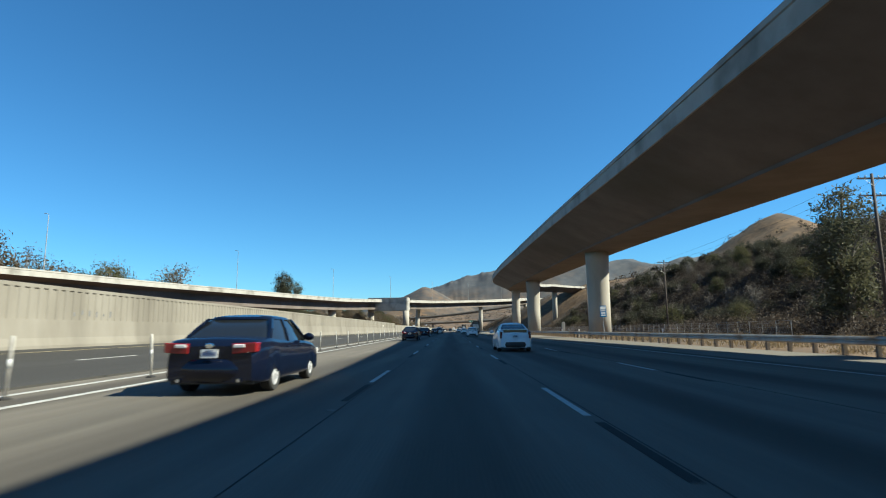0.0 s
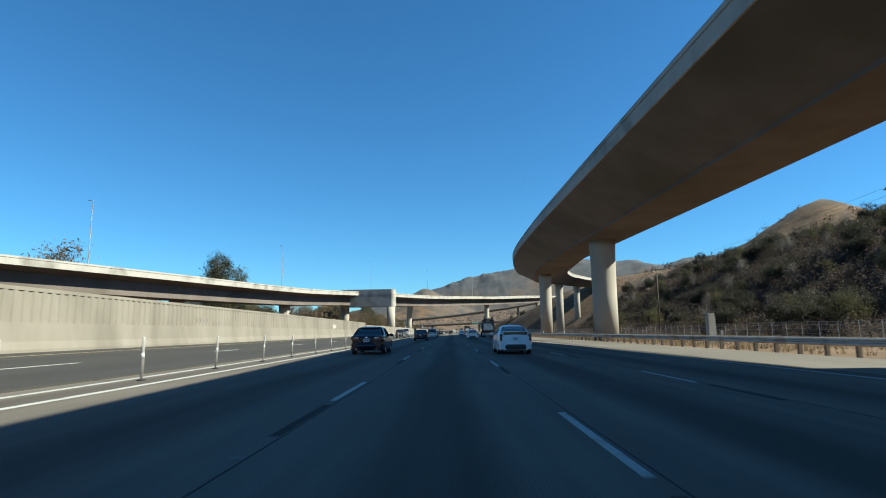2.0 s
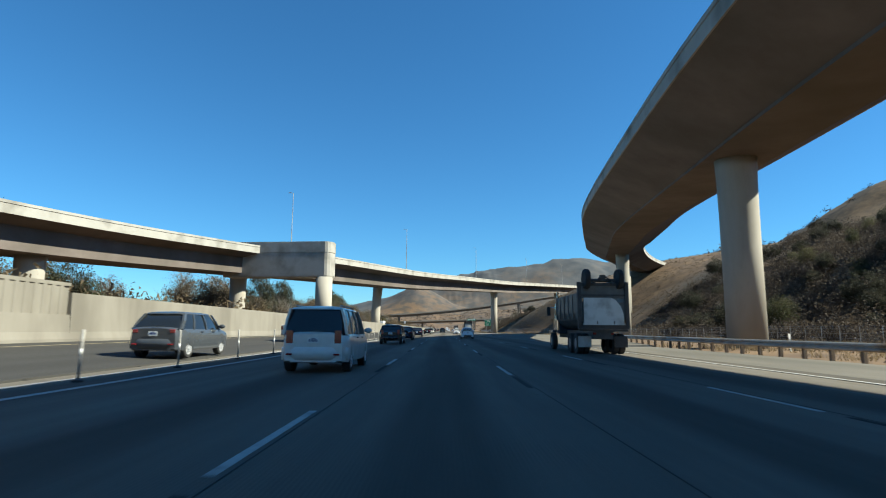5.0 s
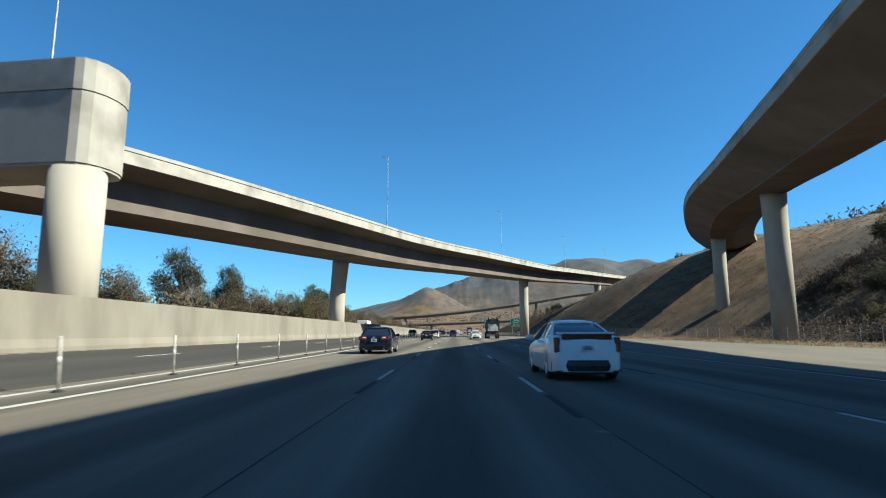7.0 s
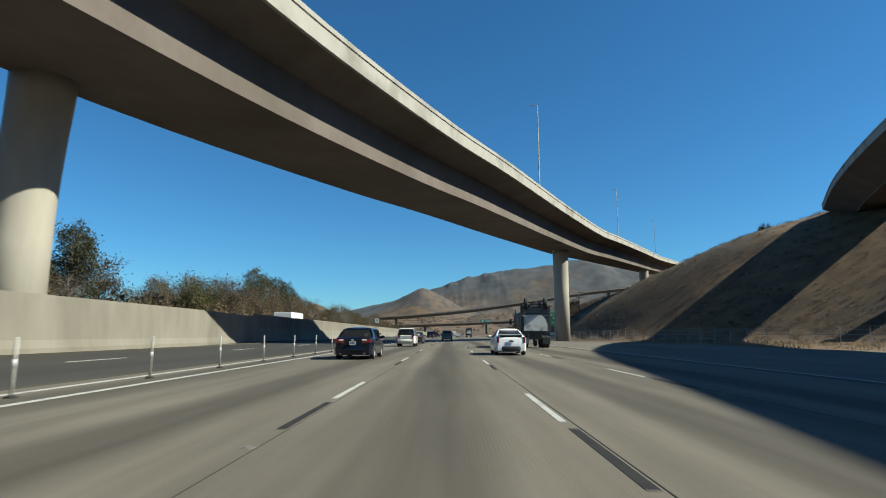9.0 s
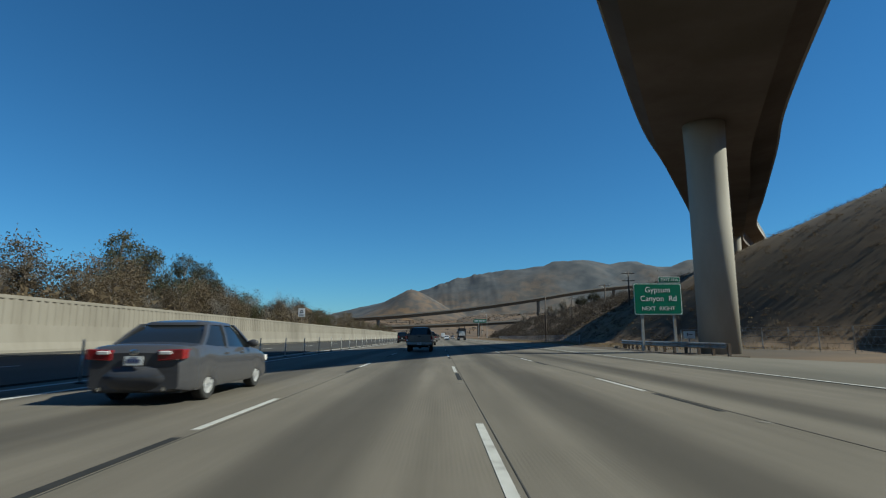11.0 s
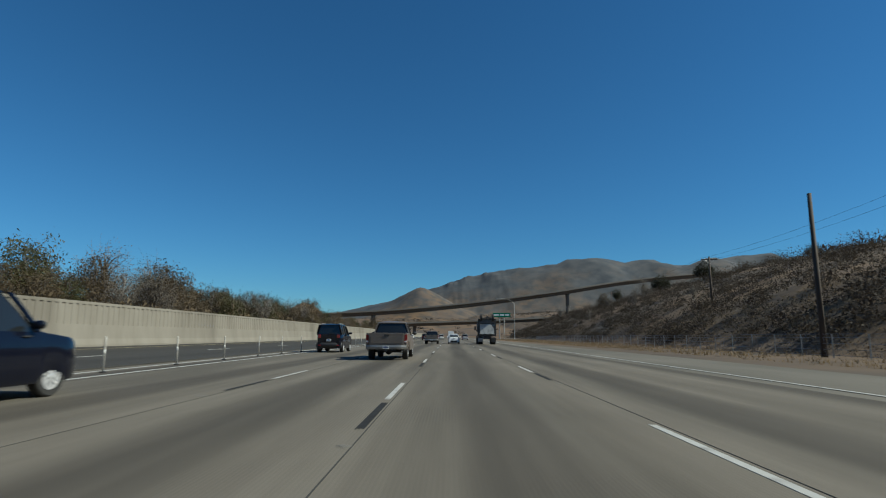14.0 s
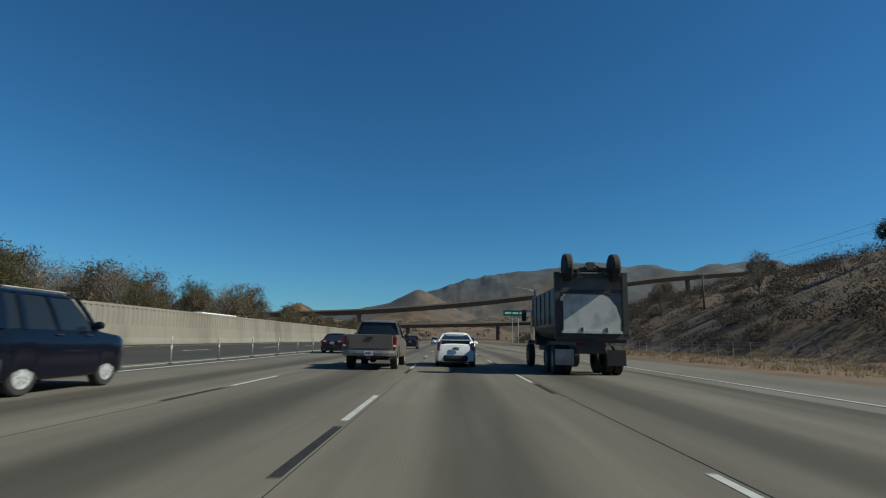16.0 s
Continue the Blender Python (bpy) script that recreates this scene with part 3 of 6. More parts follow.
solid_line("edge_line", -7.0, 0.18, road, "wide white solid line")
solid_line("edge_line", -8.3, 0.18, road, "white solid line")
solid_line("edge_line", ((-60, 10.2), (140, 9.8), (250, 10.4), (370, 11.2), (500, 11.8), (900, 12.0)), 0.13, road, "white edge line", 0.016)
for x in (-1.7, 1.92, 5.78):
    joint = solid_line("lane_joint", x, 0.014, road, "dark sealed joint between the lanes", 0.0005)
    joint.data.materials[0] = M_HOV
M_YELLOW = surface("yellow_paint", [(0.3, 0.25, 0.15), (0.4, 0.34, 0.22)], 5.0, 0.7)
line = solid_line("edge_line", WALL_X + 1.6, 0.14, express, "worn yellow edge line", road_z(WALL_X + 1.6) + 0.012)
line.data.materials[0] = M_YELLOW

# plastic posts
def delineator():
    thing = empty("delineator_post")
    bm = bmesh.new()
    lathe(bm, (0, 0, 0), [(0.11, 0), (0.11, 0.03), (0.06, 0.05)], 12)
    part("base", bm, M_BLACK, thing, "black rubber foot")
    bm = bmesh.new()
    lathe(bm, (0, 0, 0), [(0.029, 0.045), (0.029, 1.04), (0.026, 1.09), (0.014, 1.11)], 10)
    part("tube", bm, M_WHITE_PLASTIC, thing, smooth=True)
    bm = bmesh.new()
    lathe(bm, (0, 0, 0), [(0.031, 0.55), (0.031, 0.7)], 10)
    part("reflective_band", bm, M_BAND, thing, "bright reflective sleeve", smooth=True)
    return tagged(thing, "thin white plastic delineator post between painted lines", "delineator post", "posts along the express lanes")


first_post = delineator()
first_post.matrix_world = pose(-7.75, -14, 0)
rng = random.Random(5)
for k in range(1, 150):
    copy_thing(first_post, pose(-7.75 + rng.uniform(-0.05, 0.05), -14 + 4.72 * k + rng.uniform(-0.15, 0.15), 0, rng.uniform(-2.5, 2.5), rng.uniform(-2.5, 2.5), 0))


# guard rails
def guard_rail(line, label, spacing=1.95):
    line = spline(line, 4.0)
    x0, y0 = line[0][:2]
    thing = tagged(empty("guard_rail", (x0, y0, 0)), label, "guard rail", kind="structure")
    w = [(0.0, 0.42), (-0.09, 0.47), (-0.09, 0.53), (0.0, 0.58), (0.0, 0.62), (-0.09, 0.67), (-0.09, 0.73), (0.0, 0.78), (0.02, 0.78), (-0.065, 0.73), (-0.065, 0.67), (0.02, 0.6), (-0.065, 0.53), (-0.065, 0.47), (0.02, 0.42)]
    beam = data_part("beam", *sweep(w, line), M_GALV)
    bm = bmesh.new()
    box(bm, 0.04, 0.2, -0.08, 0.08, -0.4, 0.74)
    post_me = bpy.data.meshes.new("post")
    bm.to_mesh(post_me)
    bm.free()
    post_me.materials.append(M_TIMBER)
    obs = [beam]
    acc, last = 0.0, line[0]
    for p, q in zip(line, line[1:]):
        seg = np.linalg.norm((q - p)[:2])
        while acc <= seg:
            c = p + (q - p) * acc / seg
            post = new("post", post_me)
            post.matrix_world = pose(c[0] + 0.02, c[1], c[2], 0, 0, math.degrees(math.atan2(-(q - p)[0], (q - p)[1])))
            obs.append(post)
            acc += spacing
        acc -= seg
    for o in obs:
        o.parent = thing
        o.matrix_parent_inverse = thing.matrix_world.inverted()
    return thing


guard_rail([(16.6, -50, 0), (16.6, 60, 0), (16.6, 140, 0), (17.0, 185, 0), (18.6, 212, 0)], "weathered steel guard rail on timber posts")
guard_rail([(17.6, 372, 0), (17.9, 384, 0), (19.5, 396, 0), (22.5, 405, 0)], "short steel guard rail before the flyover column")

# widened concrete apron beyond the guard rail's end
ys = np.linspace(196, 372, 30)
right = np.interp(ys, [196, 215, 240, 300, 340, 372], [16.0, 20, 27, 30, 24, 15.9])
verts, faces = [], []
for y, x in zip(ys, right):
    verts += [(15.504, y, 0.05), (x, y, 0.09), (x, y, -0.2), (15.504, y, -0.2)]
for i in range(len(ys) - 1):
    a = 4 * i
    faces += [(a, a + 1, a + 5, a + 4), (a + 1, a + 2, a + 6, a + 5)]
tagged(data_part("pavement", verts, faces, M_SHOULDER), "pale concrete apron beside the freeway", "pavement", kind="structure")
strip("verge", 15.504, 19.0, 0.03, 0.0, M_DRY, "dry dirt verge beside the shoulder", 0.2, 372.2, 900)


# signs
def text_mesh(body, size, x, z, material, parent, name="lettering", align="CENTER"):
    cu = bpy.data.curves.new(name, "FONT")
    cu.body, cu.size, cu.align_x, cu.align_y = body, size, align, "CENTER"
    cu.extrude = 0.004
    tmp = bpy.data.objects.new("tmp", cu)
    scene.collection.objects.link(tmp)
    me = bpy.data.meshes.new_from_object(tmp.evaluated_get(bpy.context.evaluated_depsgraph_get()))
    bpy.data.objects.remove(tmp)
    me.materials.clear()
    me.materials.append(material)
    ob = new(name, me)
    ob.parent = parent
    ob.matrix_local = pose(x, -0.03, z, 90, 0, 0)
    return ob


def rounded_panel(bm, w, h, y0, y1, z0, r=0.15, x=0.0):
    pts = []
    for cx, cz, a0 in ((w / 2 - r, h - r, 0), (-w / 2 + r, h - r, 90), (-w / 2 + r, r, 180), (w / 2 - r, r, 270)):
        for k in range(5):
            a = radians(a0 + 22.5 * k)
            pts.append((x + cx + r * math.cos(a), z0 + cz + r * math.sin(a)))
    f = [bm.verts.new((px, y0, pz)) for px, pz in pts]
    b = [bm.verts.new((px, y1, pz)) for px, pz in pts]
    bm.faces.new(f)
    bm.faces.new(b[::-1])
    for i in range(len(f)):
        j = (i + 1) % len(f)
        bm.faces.new((f[i], b[i], b[j], f[j]))
    bmesh.ops.recalc_face_normals(bm, faces=bm.faces)
    return bm


exit_sign = tagged(empty("exit_sign", (18.9, 385, 0)), "large green freeway exit sign on two steel posts", "road sign")
panel = part("panel", rounded_panel(bmesh.new(), 3.9, 2.55, -0.01, 0.03, 2.85), M_GREEN_SIGN, exit_sign)
part("border", rounded_panel(rounded_panel(bmesh.new(), 3.84, 2.49, -0.014, -0.01, 2.88), 0.01, 0.01, -0.014, -0.011, 3.0, 0.001), M_WHITE_SIGN, exit_sign, "white border")
part("face", rounded_panel(bmesh.new(), 3.74, 2.39, -0.02, -0.014, 2.93), M_GREEN_SIGN, exit_sign)
part("tab", rounded_panel(bmesh.new(), 1.75, 0.5, -0.01, 0.03, 5.42, 0.08, 1.0), M_WHITE_SIGN, exit_sign, "white-edged exit tab")
part("tab_face", rounded_panel(bmesh.new(), 1.67, 0.42, -0.02, -0.011, 5.46, 0.06, 1.0), M_GREEN_SIGN, exit_sign)
text_mesh("EXIT", 0.36, 0.68, 5.67, M_WHITE_SIGN, exit_sign)
text_mesh("41A", 0.36, 1.42, 5.67, M_WHITE_SIGN, exit_sign)
text_mesh("Gypsum", 0.62, 0, 4.85, M_WHITE_SIGN, exit_sign)
text_mesh("Canyon", 0.62, -0.47, 4.15, M_WHITE_SIGN, exit_sign)
text_mesh("Rd", 0.62, 1.2, 4.15, M_WHITE_SIGN, exit_sign)
text_mesh("NEXT", 0.44, -0.78, 3.35, M_WHITE_SIGN, exit_sign)
text_mesh("RIGHT", 0.44, 0.72, 3.35, M_WHITE_SIGN, exit_sign)
for x in (-1.3, 1.3):
    part("post", box(bmesh.new(), x - 0.1, x + 0.1, 0.04, 0.2, -0.3, 5.3), M_GALV, exit_sign)


def small_sign(name, at, w, h, z0, material, bars, label, pole=0.04):
    thing = tagged(empty(name, at), label, "road sign")
    part("panel", rounded_panel(bmesh.new(), w, h, -0.03, -0.01, z0, 0.05), material, thing)
    bm = bmesh.new()
    for bx, bz, bw, bh in bars:
        box(bm, bx - bw / 2, bx + bw / 2, -0.036, -0.031, z0 + bz - bh / 2, z0 + bz + bh / 2)
    part("marks", bm, M_BLACK if material is M_WHITE_SIGN else M_WHITE_SIGN, thing, "dark printed bars" if material is M_WHITE_SIGN else "white printed bars")
    part("pole", tube(bmesh.new(), (0, 0.02, -0.4), (0, 0.02, z0 + h - 0.05), pole), M_GALV, thing)
    return thing


small_sign("lane_sign", (-17.85, 418.3, WZ + 2.3), 0.95, 1.15, 1.15, M_WHITE_SIGN,
           [(0, 0.88, 0.28, 0.1), (-0.13, 0.76, 0.1, 0.14), (0.13, 0.76, 0.1, 0.14), (0, 0.58, 0.5, 0.12), (0, 0.38, 0.8, 0.02), (0, 0.22, 0.75, 0.12)],
           "white carpool lane sign on a pole above the wall")
small_sign("service_sign", (17.4, 64.3, 0), 0.75, 1.3, 2.45, M_BLUE_SIGN,
           [(0, 1.02, 0.6, 0.34), (0, 0.7, 0.55, 0.1), (0, 0.45, 0.5, 0.14), (0, 0.2, 0.5, 0.14)], "blue roadside service sign with white printing")
small_sign("marker_sign", (18.6, 379, 0), 0.8, 0.5, 1.0, M_WHITE_SIGN, [(0.1, 0.27, 0.25, 0.05), (-0.12, 0.27, 0.08, 0.2)], "small white roadside marker plate on a post")

# roadside paddles and a concrete cabinet post
paddle = tagged(empty("marker_post", (19.0, 20, -0.05)), "short pale roadside marker post in the dry grass", "marker post", "roadside marker posts")
part("stake", box(bmesh.new(), -0.05, 0.05, -0.02, 0.02, -0.1, 1.15), M_WHITE_PLASTIC, paddle)
part("plate", rounded_panel(bmesh.new(), 0.14, 0.3, -0.04, -0.021, 0.85, 0.03), M_WHITE_SIGN, paddle)
for x, y in ((19.4, 52), (19.0, 84), (20.5, 104), (19.2, 133), (19.8, 160), (20.6, 187)):
    copy_thing(paddle, pose(x, y, -0.05, 0, 3 * math.sin(y), 10 * math.sin(3 * y)))
bm = bmesh.new()
box(bm, -0.3, 0.3, -0.28, 0.28, -0.3, 2.3)
box(bm, -0.27, 0.27, -0.25, 0.25, 2.3, 2.5)
bmesh.ops.bevel(bm, geom=list(bm.edges), offset=0.04, segments=2, affect="EDGES")
cabinet = tagged(link_mesh("control_cabinet", bm, M_PARAPET), "tall pale concrete roadside cabinet in dry grass", "cabinet")
cabinet.matrix_world = pose(21.5, 108, -0.05)


# utility poles
def utility_pole(x, y, h, arms, label, wires=True):
    z = float(height(x, y))
    thing = tagged(empty("utility_pole", (x, y, z)), label, "utility pole", "utility poles by the hillside")
    part("shaft", tube(bmesh.new(), (0, 0, -0.5), (0, 0, h), 0.19, 0.12, 10), M_POLE, thing, smooth=True)
    for k in range(arms):
        zz = h - 0.45 - 1.6 * k
        arm = part("crossarm", box(bmesh.new(), -1.35, 1.35, -0.07, 0.07, zz - 0.07, zz + 0.07), M_POLE, thing)
        for u in (-1.2, -0.6, 0.6, 1.2):
            part("insulator", lathe(bmesh.new(), (u, 0, zz + 0.07), [(0.03, 0), (0.06, 0.05), (0.05, 0.12), (0.07, 0.16), (0.03, 0.22)], 8), M_GALV, arm)
        part("brace", tube(bmesh.new(), (-0.75, -0.05, zz - 0.05), (0, -0.1, zz - 0.75), 0.02, n=6), M_GALV, thing)
        part("brace", tube(bmesh.new(), (0.75, -0.05, zz - 0.05), (0, -0.1, zz - 0.75), 0.02, n=6), M_GALV, thing)
    return thing, Vector((x, y, z + h - 0.3))


POLES = [(38.6, 50, 2), (44.2, 115.5, 2), (43.7, 180, 1), (42, 460, 2), (43, 481, 1), (26, 471, 0), (45.5, 527.5, 1), (50, 600, 1), (54, 680, 1), (60, 770, 1)]
tops = []
for x, y, arms in POLES:
    top = {2: 15.0, 1: 14.2, 0: 10.3}[arms]
    _, tip = utility_pole(x, y, top - float(height(x, y)), arms, "dark timber utility pole with crossarms" if arms else "bare dark timber pole")
    tops.append(tip)
for a, b in ((0, 1), (1, 2), (3, 4), (4, 6), (6, 7), (7, 8), (8, 9)):
    p, q = tops[a], tops[b]
    span = tagged(empty("overhead_wire", p), "pair of thin black sagging overhead wires", "wire", "overhead wires")
    for off in (-1.2, 1.2):
        pts = [p.lerp(q, k / 12) - p + Vector((off, 0, 0.05 - 2.2 * (k / 12) * (1 - k / 12))) for k in range(13)]
        data_part("strand", *sweep([(0.012, 0), (0, 0.012), (-0.012, 0), (0, -0.012)], np.array(pts)), M_BLACK, span)


# lamps on the flyover
def deck_lamp(x, y, z):
    thing = tagged(empty("street_lamp", (x, y, z)), "slender grey street lamp on the flyover's parapet", "street lamp", "lamps along the flyover")
    part("pole", tube(bmesh.new(), (0, 0, -0.6), (0, 0, 10.3), 0.085, 0.045, 8), M_GALV, thing)
    part("arm", tube(bmesh.new(), (0, 0, 10.2), (-0.4, 0.1, 10.34), 0.03, 0.025, 6), M_GALV, thing)
    part("lamp_head", box(bmesh.new(), -0.85, -0.38, 0.02, 0.2, 10.31, 10.4), M_GALV, thing)


lline = spline(L_EDGE, 1.0)
for x, y in ((-83, 68), (-72, 98), (-57, 148), (-38, 200), (-22, 248), (-9.3, 294), (11.2, 343), (36, 394), (66, 441)):
    k = int(np.argmin(np.hypot(lline[:, 0] - x, lline[:, 1] - y)))
    deck_lamp(lline[k][0] - 0.1, lline[k][1] + 0.1, lline[k][2])

# ---------------------------------------------------------------- the far interchange
far_bridge = tagged(empty("overpass", (0, 880, 0)), "long far concrete overpass on columns across the valley", "overpass", kind="structure")
obs = []
for keys, base in (([(-330, 850, 9), (-100, 870, 17.5), (0, 882, 25), (83, 892, 36), (165, 905, 49), (300, 930, 62)], 0), ([(-60, 960, 12), (60, 980, 17), (170, 1000, 24), (300, 1030, 31)], 0)):
    FAR = spline(keys, 15)
    obs.append(data_part("box_girder", *sweep([(-3, -3.2), (3, -3.2), (4.6, -1.0), (7, -0.7), (7, -0.2), (-7, -0.2), (-7, -0.7), (-4.6, -1.0)], FAR), M_FAR_CONC))
    obs.append(data_part("parapet", *sweep([(-7.02, -0.75), (-7.02, 0.9), (-6.7, 0.9), (-6.7, -0.75)], FAR), M_FAR_CONC))
    for k in range(2, len(FAR) - 2, 5):
        p = FAR[k]
        if 6 < p[0] < 24:
            continue
        bm = bmesh.new()
        lathe(bm, (p[0], p[1], 0), [(1.5, -1.0), (1.5, p[2] - 4.6), (2.0, p[2] - 3.15)], 14)
        obs.append(link_mesh("column", bm, M_FAR_CONC, smooth=True))
for o in obs:
    o.parent = far_bridge
    o.matrix_parent_inverse = far_bridge.matrix_world.inverted()

# overhead sign, signal mast and lamp at the exit
mast = tagged(empty("overhead_sign", (27, 698, 0)), "far cantilever freeway sign on two posts", "road sign")
part("panel", rounded_panel(bmesh.new(), 8.2, 2.0, -0.05, 0.05, 9.9, 0.2), M_GREEN_SIGN, mast)
bm = bmesh.new()
for u, w in ((-2.4, 2.2), (0.2, 2.0), (2.6, 1.8)):
    box(bm, u - w / 2, u + w / 2, -0.07, -0.055, 10.6, 11.2)
part("marks", bm, M_WHITE_SIGN, mast, "white printed bars")
for x in (-0.9, 1.2):
    part("post", tube(bmesh.new(), (x, 0.2, -0.5), (x, 0.2, 11.6), 0.2), M_GALV, mast)
lamp = tagged(empty("street_lamp", (27, 646, 0)), "tall grey street lamp with a long curved arm", "street lamp")
part("pole", tube(bmesh.new(), (0, 0, -0.5), (0, 0, 13.2), 0.16, 0.1, 10), M_GALV, lamp)
bm = bmesh.new()
arm = spline([(0, 0, 13), (-1.2, 0, 14.2), (-3.2, 0, 14.9), (-5.8, 0, 15.1)], 0.6)
for a, b in zip(arm, arm[1:]):
    tube(bm, a, b, 0.07, n=6)
part("arm", bm, M_GALV, lamp)
part("lamp_head", box(bmesh.new(), -6.5, -5.7, -0.15, 0.15, 15.0, 15.15), M_GALV, lamp)


# chain-link fence at the foot of the slope
def fence(points, h, label):
    line = spline(points, 3.0)
    thing = tagged(empty("fence", (line[0][0], line[0][1], 0)), label, "fence", kind="structure")
    obs, bm = [], bmesh.new()
    tube(bm, (0, 0, -0.3), (0, 0, h), 0.04, n=6)
    post_me = bpy.data.meshes.new("post")
    bm.to_mesh(post_me)
    bm.free()
    post_me.materials.append(M_GALV)
    base = [float(height(p[0], p[1])) for p in line]
    for p, z in zip(line, base):
        o = new("post", post_me)
        o.matrix_world = pose(p[0], p[1], z)
        obs.append(o)
    bm = bmesh.new()
    for (p, z0), (q, z1) in zip(zip(line, base), zip(line[1:], base[1:])):
        for f in (0.1, 0.35, 0.6, 0.85, 1.0):
            tube(bm, (p[0], p[1], z0 + f * h), (q[0], q[1], z1 + f * h), 0.012, n=4, caps=False)
        for k in range(6):
            t = k / 6
            a = Vector((*(p + (q - p) * t)[:2], z0 + 0.05))
            b = Vector((*(p + (q - p) * min(1, t + 0.35))[:2], z1 + h))
            tube(bm, a, b, 0.006, n=3, caps=False)
            a2, b2 = Vector((a.x, a.y, z0 + h)), Vector((b.x, b.y, z1 + 0.05))
            tube(bm, a2, b2, 0.006, n=3, caps=False)
    obs.append(link_mesh("wire_mesh", bm, M_GALV))
    for o in obs:
        o.parent = thing
        o.matrix_parent_inverse = thing.matrix_world.inverted()


fence([(36, 60), (38, 120), (40, 180), (42, 230), (43, 270), (40, 310), (33, 360), (27, 400)], 1.9, "rusty chain-link fence along the dry verge")
fence([(26, 440), (26, 500), (28, 560), (31, 620)], 1.4, "low wire fence along the slope's foot")

# ---------------------------------------------------------------- plants
def foliage(name, dark, light, rough=0.75):
    m = bpy.data.materials.new(name)
    m.use_nodes = True
    nodes, links = m.node_tree.nodes, m.node_tree.links
    geo = nodes.new("ShaderNodeNewGeometry")
    info = nodes.new("ShaderNodeObjectInfo")
    add = nodes.new("ShaderNodeMath")
    add.operation = "MULTIPLY_ADD"
    links.new(geo.outputs["Random Per Island"], add.inputs[0])
    add.inputs[1].default_value = 0.75
    links.new(info.outputs["Random"], add.inputs[2])
    half = nodes.new("ShaderNodeMath")
    half.operation = "MULTIPLY"
    half.inputs[1].default_value = 0.57
    links.new(add.outputs[0], half.inputs[0])
    ramp = nodes.new("ShaderNodeValToRGB")
    ramp.color_ramp.elements[0].color = (*dark, 1)
    ramp.color_ramp.elements[1].color = (*light, 1)
    links.new(half.outputs[0], ramp.inputs["Fac"])
    bsdf = nodes["Principled BSDF"]
    bsdf.inputs["Roughness"].default_value = rough
    bsdf.inputs["Specular IOR Level"].default_value = 0.25
    links.new(ramp.outputs["Color"], bsdf.inputs["Base Color"])
    thin = nodes.new("ShaderNodeBsdfTranslucent")
    links.new(ramp.outputs["Color"], thin.inputs["Color"])
    both = nodes.new("ShaderNodeMixShader")
    both.inputs[0].default_value = 0.4
    links.new(bsdf.outputs[0], both.inputs[1])
    links.new(thin.outputs[0], both.inputs[2])
    links.new(both.outputs[0], nodes["Material Output"].inputs["Surface"])
    return m


M_LEAF_EUC = foliage("eucalyptus_leaf", (0.034, 0.036, 0.02), (0.095, 0.092, 0.05))
M_LEAF_OAK = foliage("oak_leaf", (0.022, 0.023, 0.014), (0.058, 0.056, 0.034))
M_LEAF_DRY = foliage("autumn_willow_leaf", (0.06, 0.046, 0.026), (0.14, 0.105, 0.06))
M_TWIG = foliage("bare_twig", (0.06, 0.05, 0.042), (0.16, 0.14, 0.12))
M_BRUSH = foliage("dark_brush_leaf", (0.034, 0.027, 0.02), (0.078, 0.061, 0.045))
M_SAGE = foliage("grey_sage_leaf", (0.062, 0.05, 0.039), (0.115, 0.095, 0.075))
M_GOLD = foliage("golden_dry_weed", (0.055, 0.038, 0.021), (0.1, 0.07, 0.038))
M_STRAW = foliage("dry_straw", (0.12, 0.088, 0.05), (0.28, 0.21, 0.12))
M_BARK = surface("grey_bark", [(0.08, 0.065, 0.05), (0.17, 0.145, 0.115)], 4.0, 0.9, bump=0.4, streak=(1, 1, 0.2))
M_PALE_BARK = surface("pale_bark", [(0.1, 0.085, 0.068), (0.19, 0.168, 0.14)], 3.0, 0.9, streak=(1, 1, 0.3))


def leaf_quads(rs, centres, size, stretch=1.6, droop=0.3):
    """One small pointed leaf clump at each centre, turned at random."""
    n = len(centres)
    d = rs.normal(size=(n, 3))
    d[:, 2] -= droop
    d /= np.linalg.norm(d, axis=1)[:, None]
    e = np.cross(d, rs.normal(size=(n, 3)))
    e /= np.linalg.norm(e, axis=1)[:, None] + 1e-9
    s = size * rs.uniform(0.55, 1.35, n)[:, None]
    v = np.stack([centres - d * s * stretch / 2 - e * s * 0.35, centres - d * s * stretch / 2 + e * s * 0.35, centres + d * s * stretch / 2], 1).reshape(-1, 3)
    f = np.arange(3 * n).reshape(-1, 3)
    return v, f


def crown_points(rs, n_clumps, count, centre, radii, spread, hollow=0.45):
    """Points in clumps over an uneven egg-shaped crown, thinner inside."""
    u = rs.normal(size=(n_clumps, 3))
    u /= np.linalg.norm(u, axis=1)[:, None]
    per = int(count * 1.0)
    r = hollow + (1 - hollow) * rs.rand(n_clumps, 1) ** 0.6
    r *= 1 + 0.28 * np.sin(3 * u[:, :1] + 5 * u[:, 1:2]) * np.cos(4 * u[:, 2:])
    c = np.array(centre) + u * r * np.array(radii)
    p = np.repeat(c, per, 0) + rs.normal(size=(n_clumps * per, 3)) * spread * np.repeat(rs.uniform(0.6, 1.3, (n_clumps, 1)), per, 0)
    return c, p


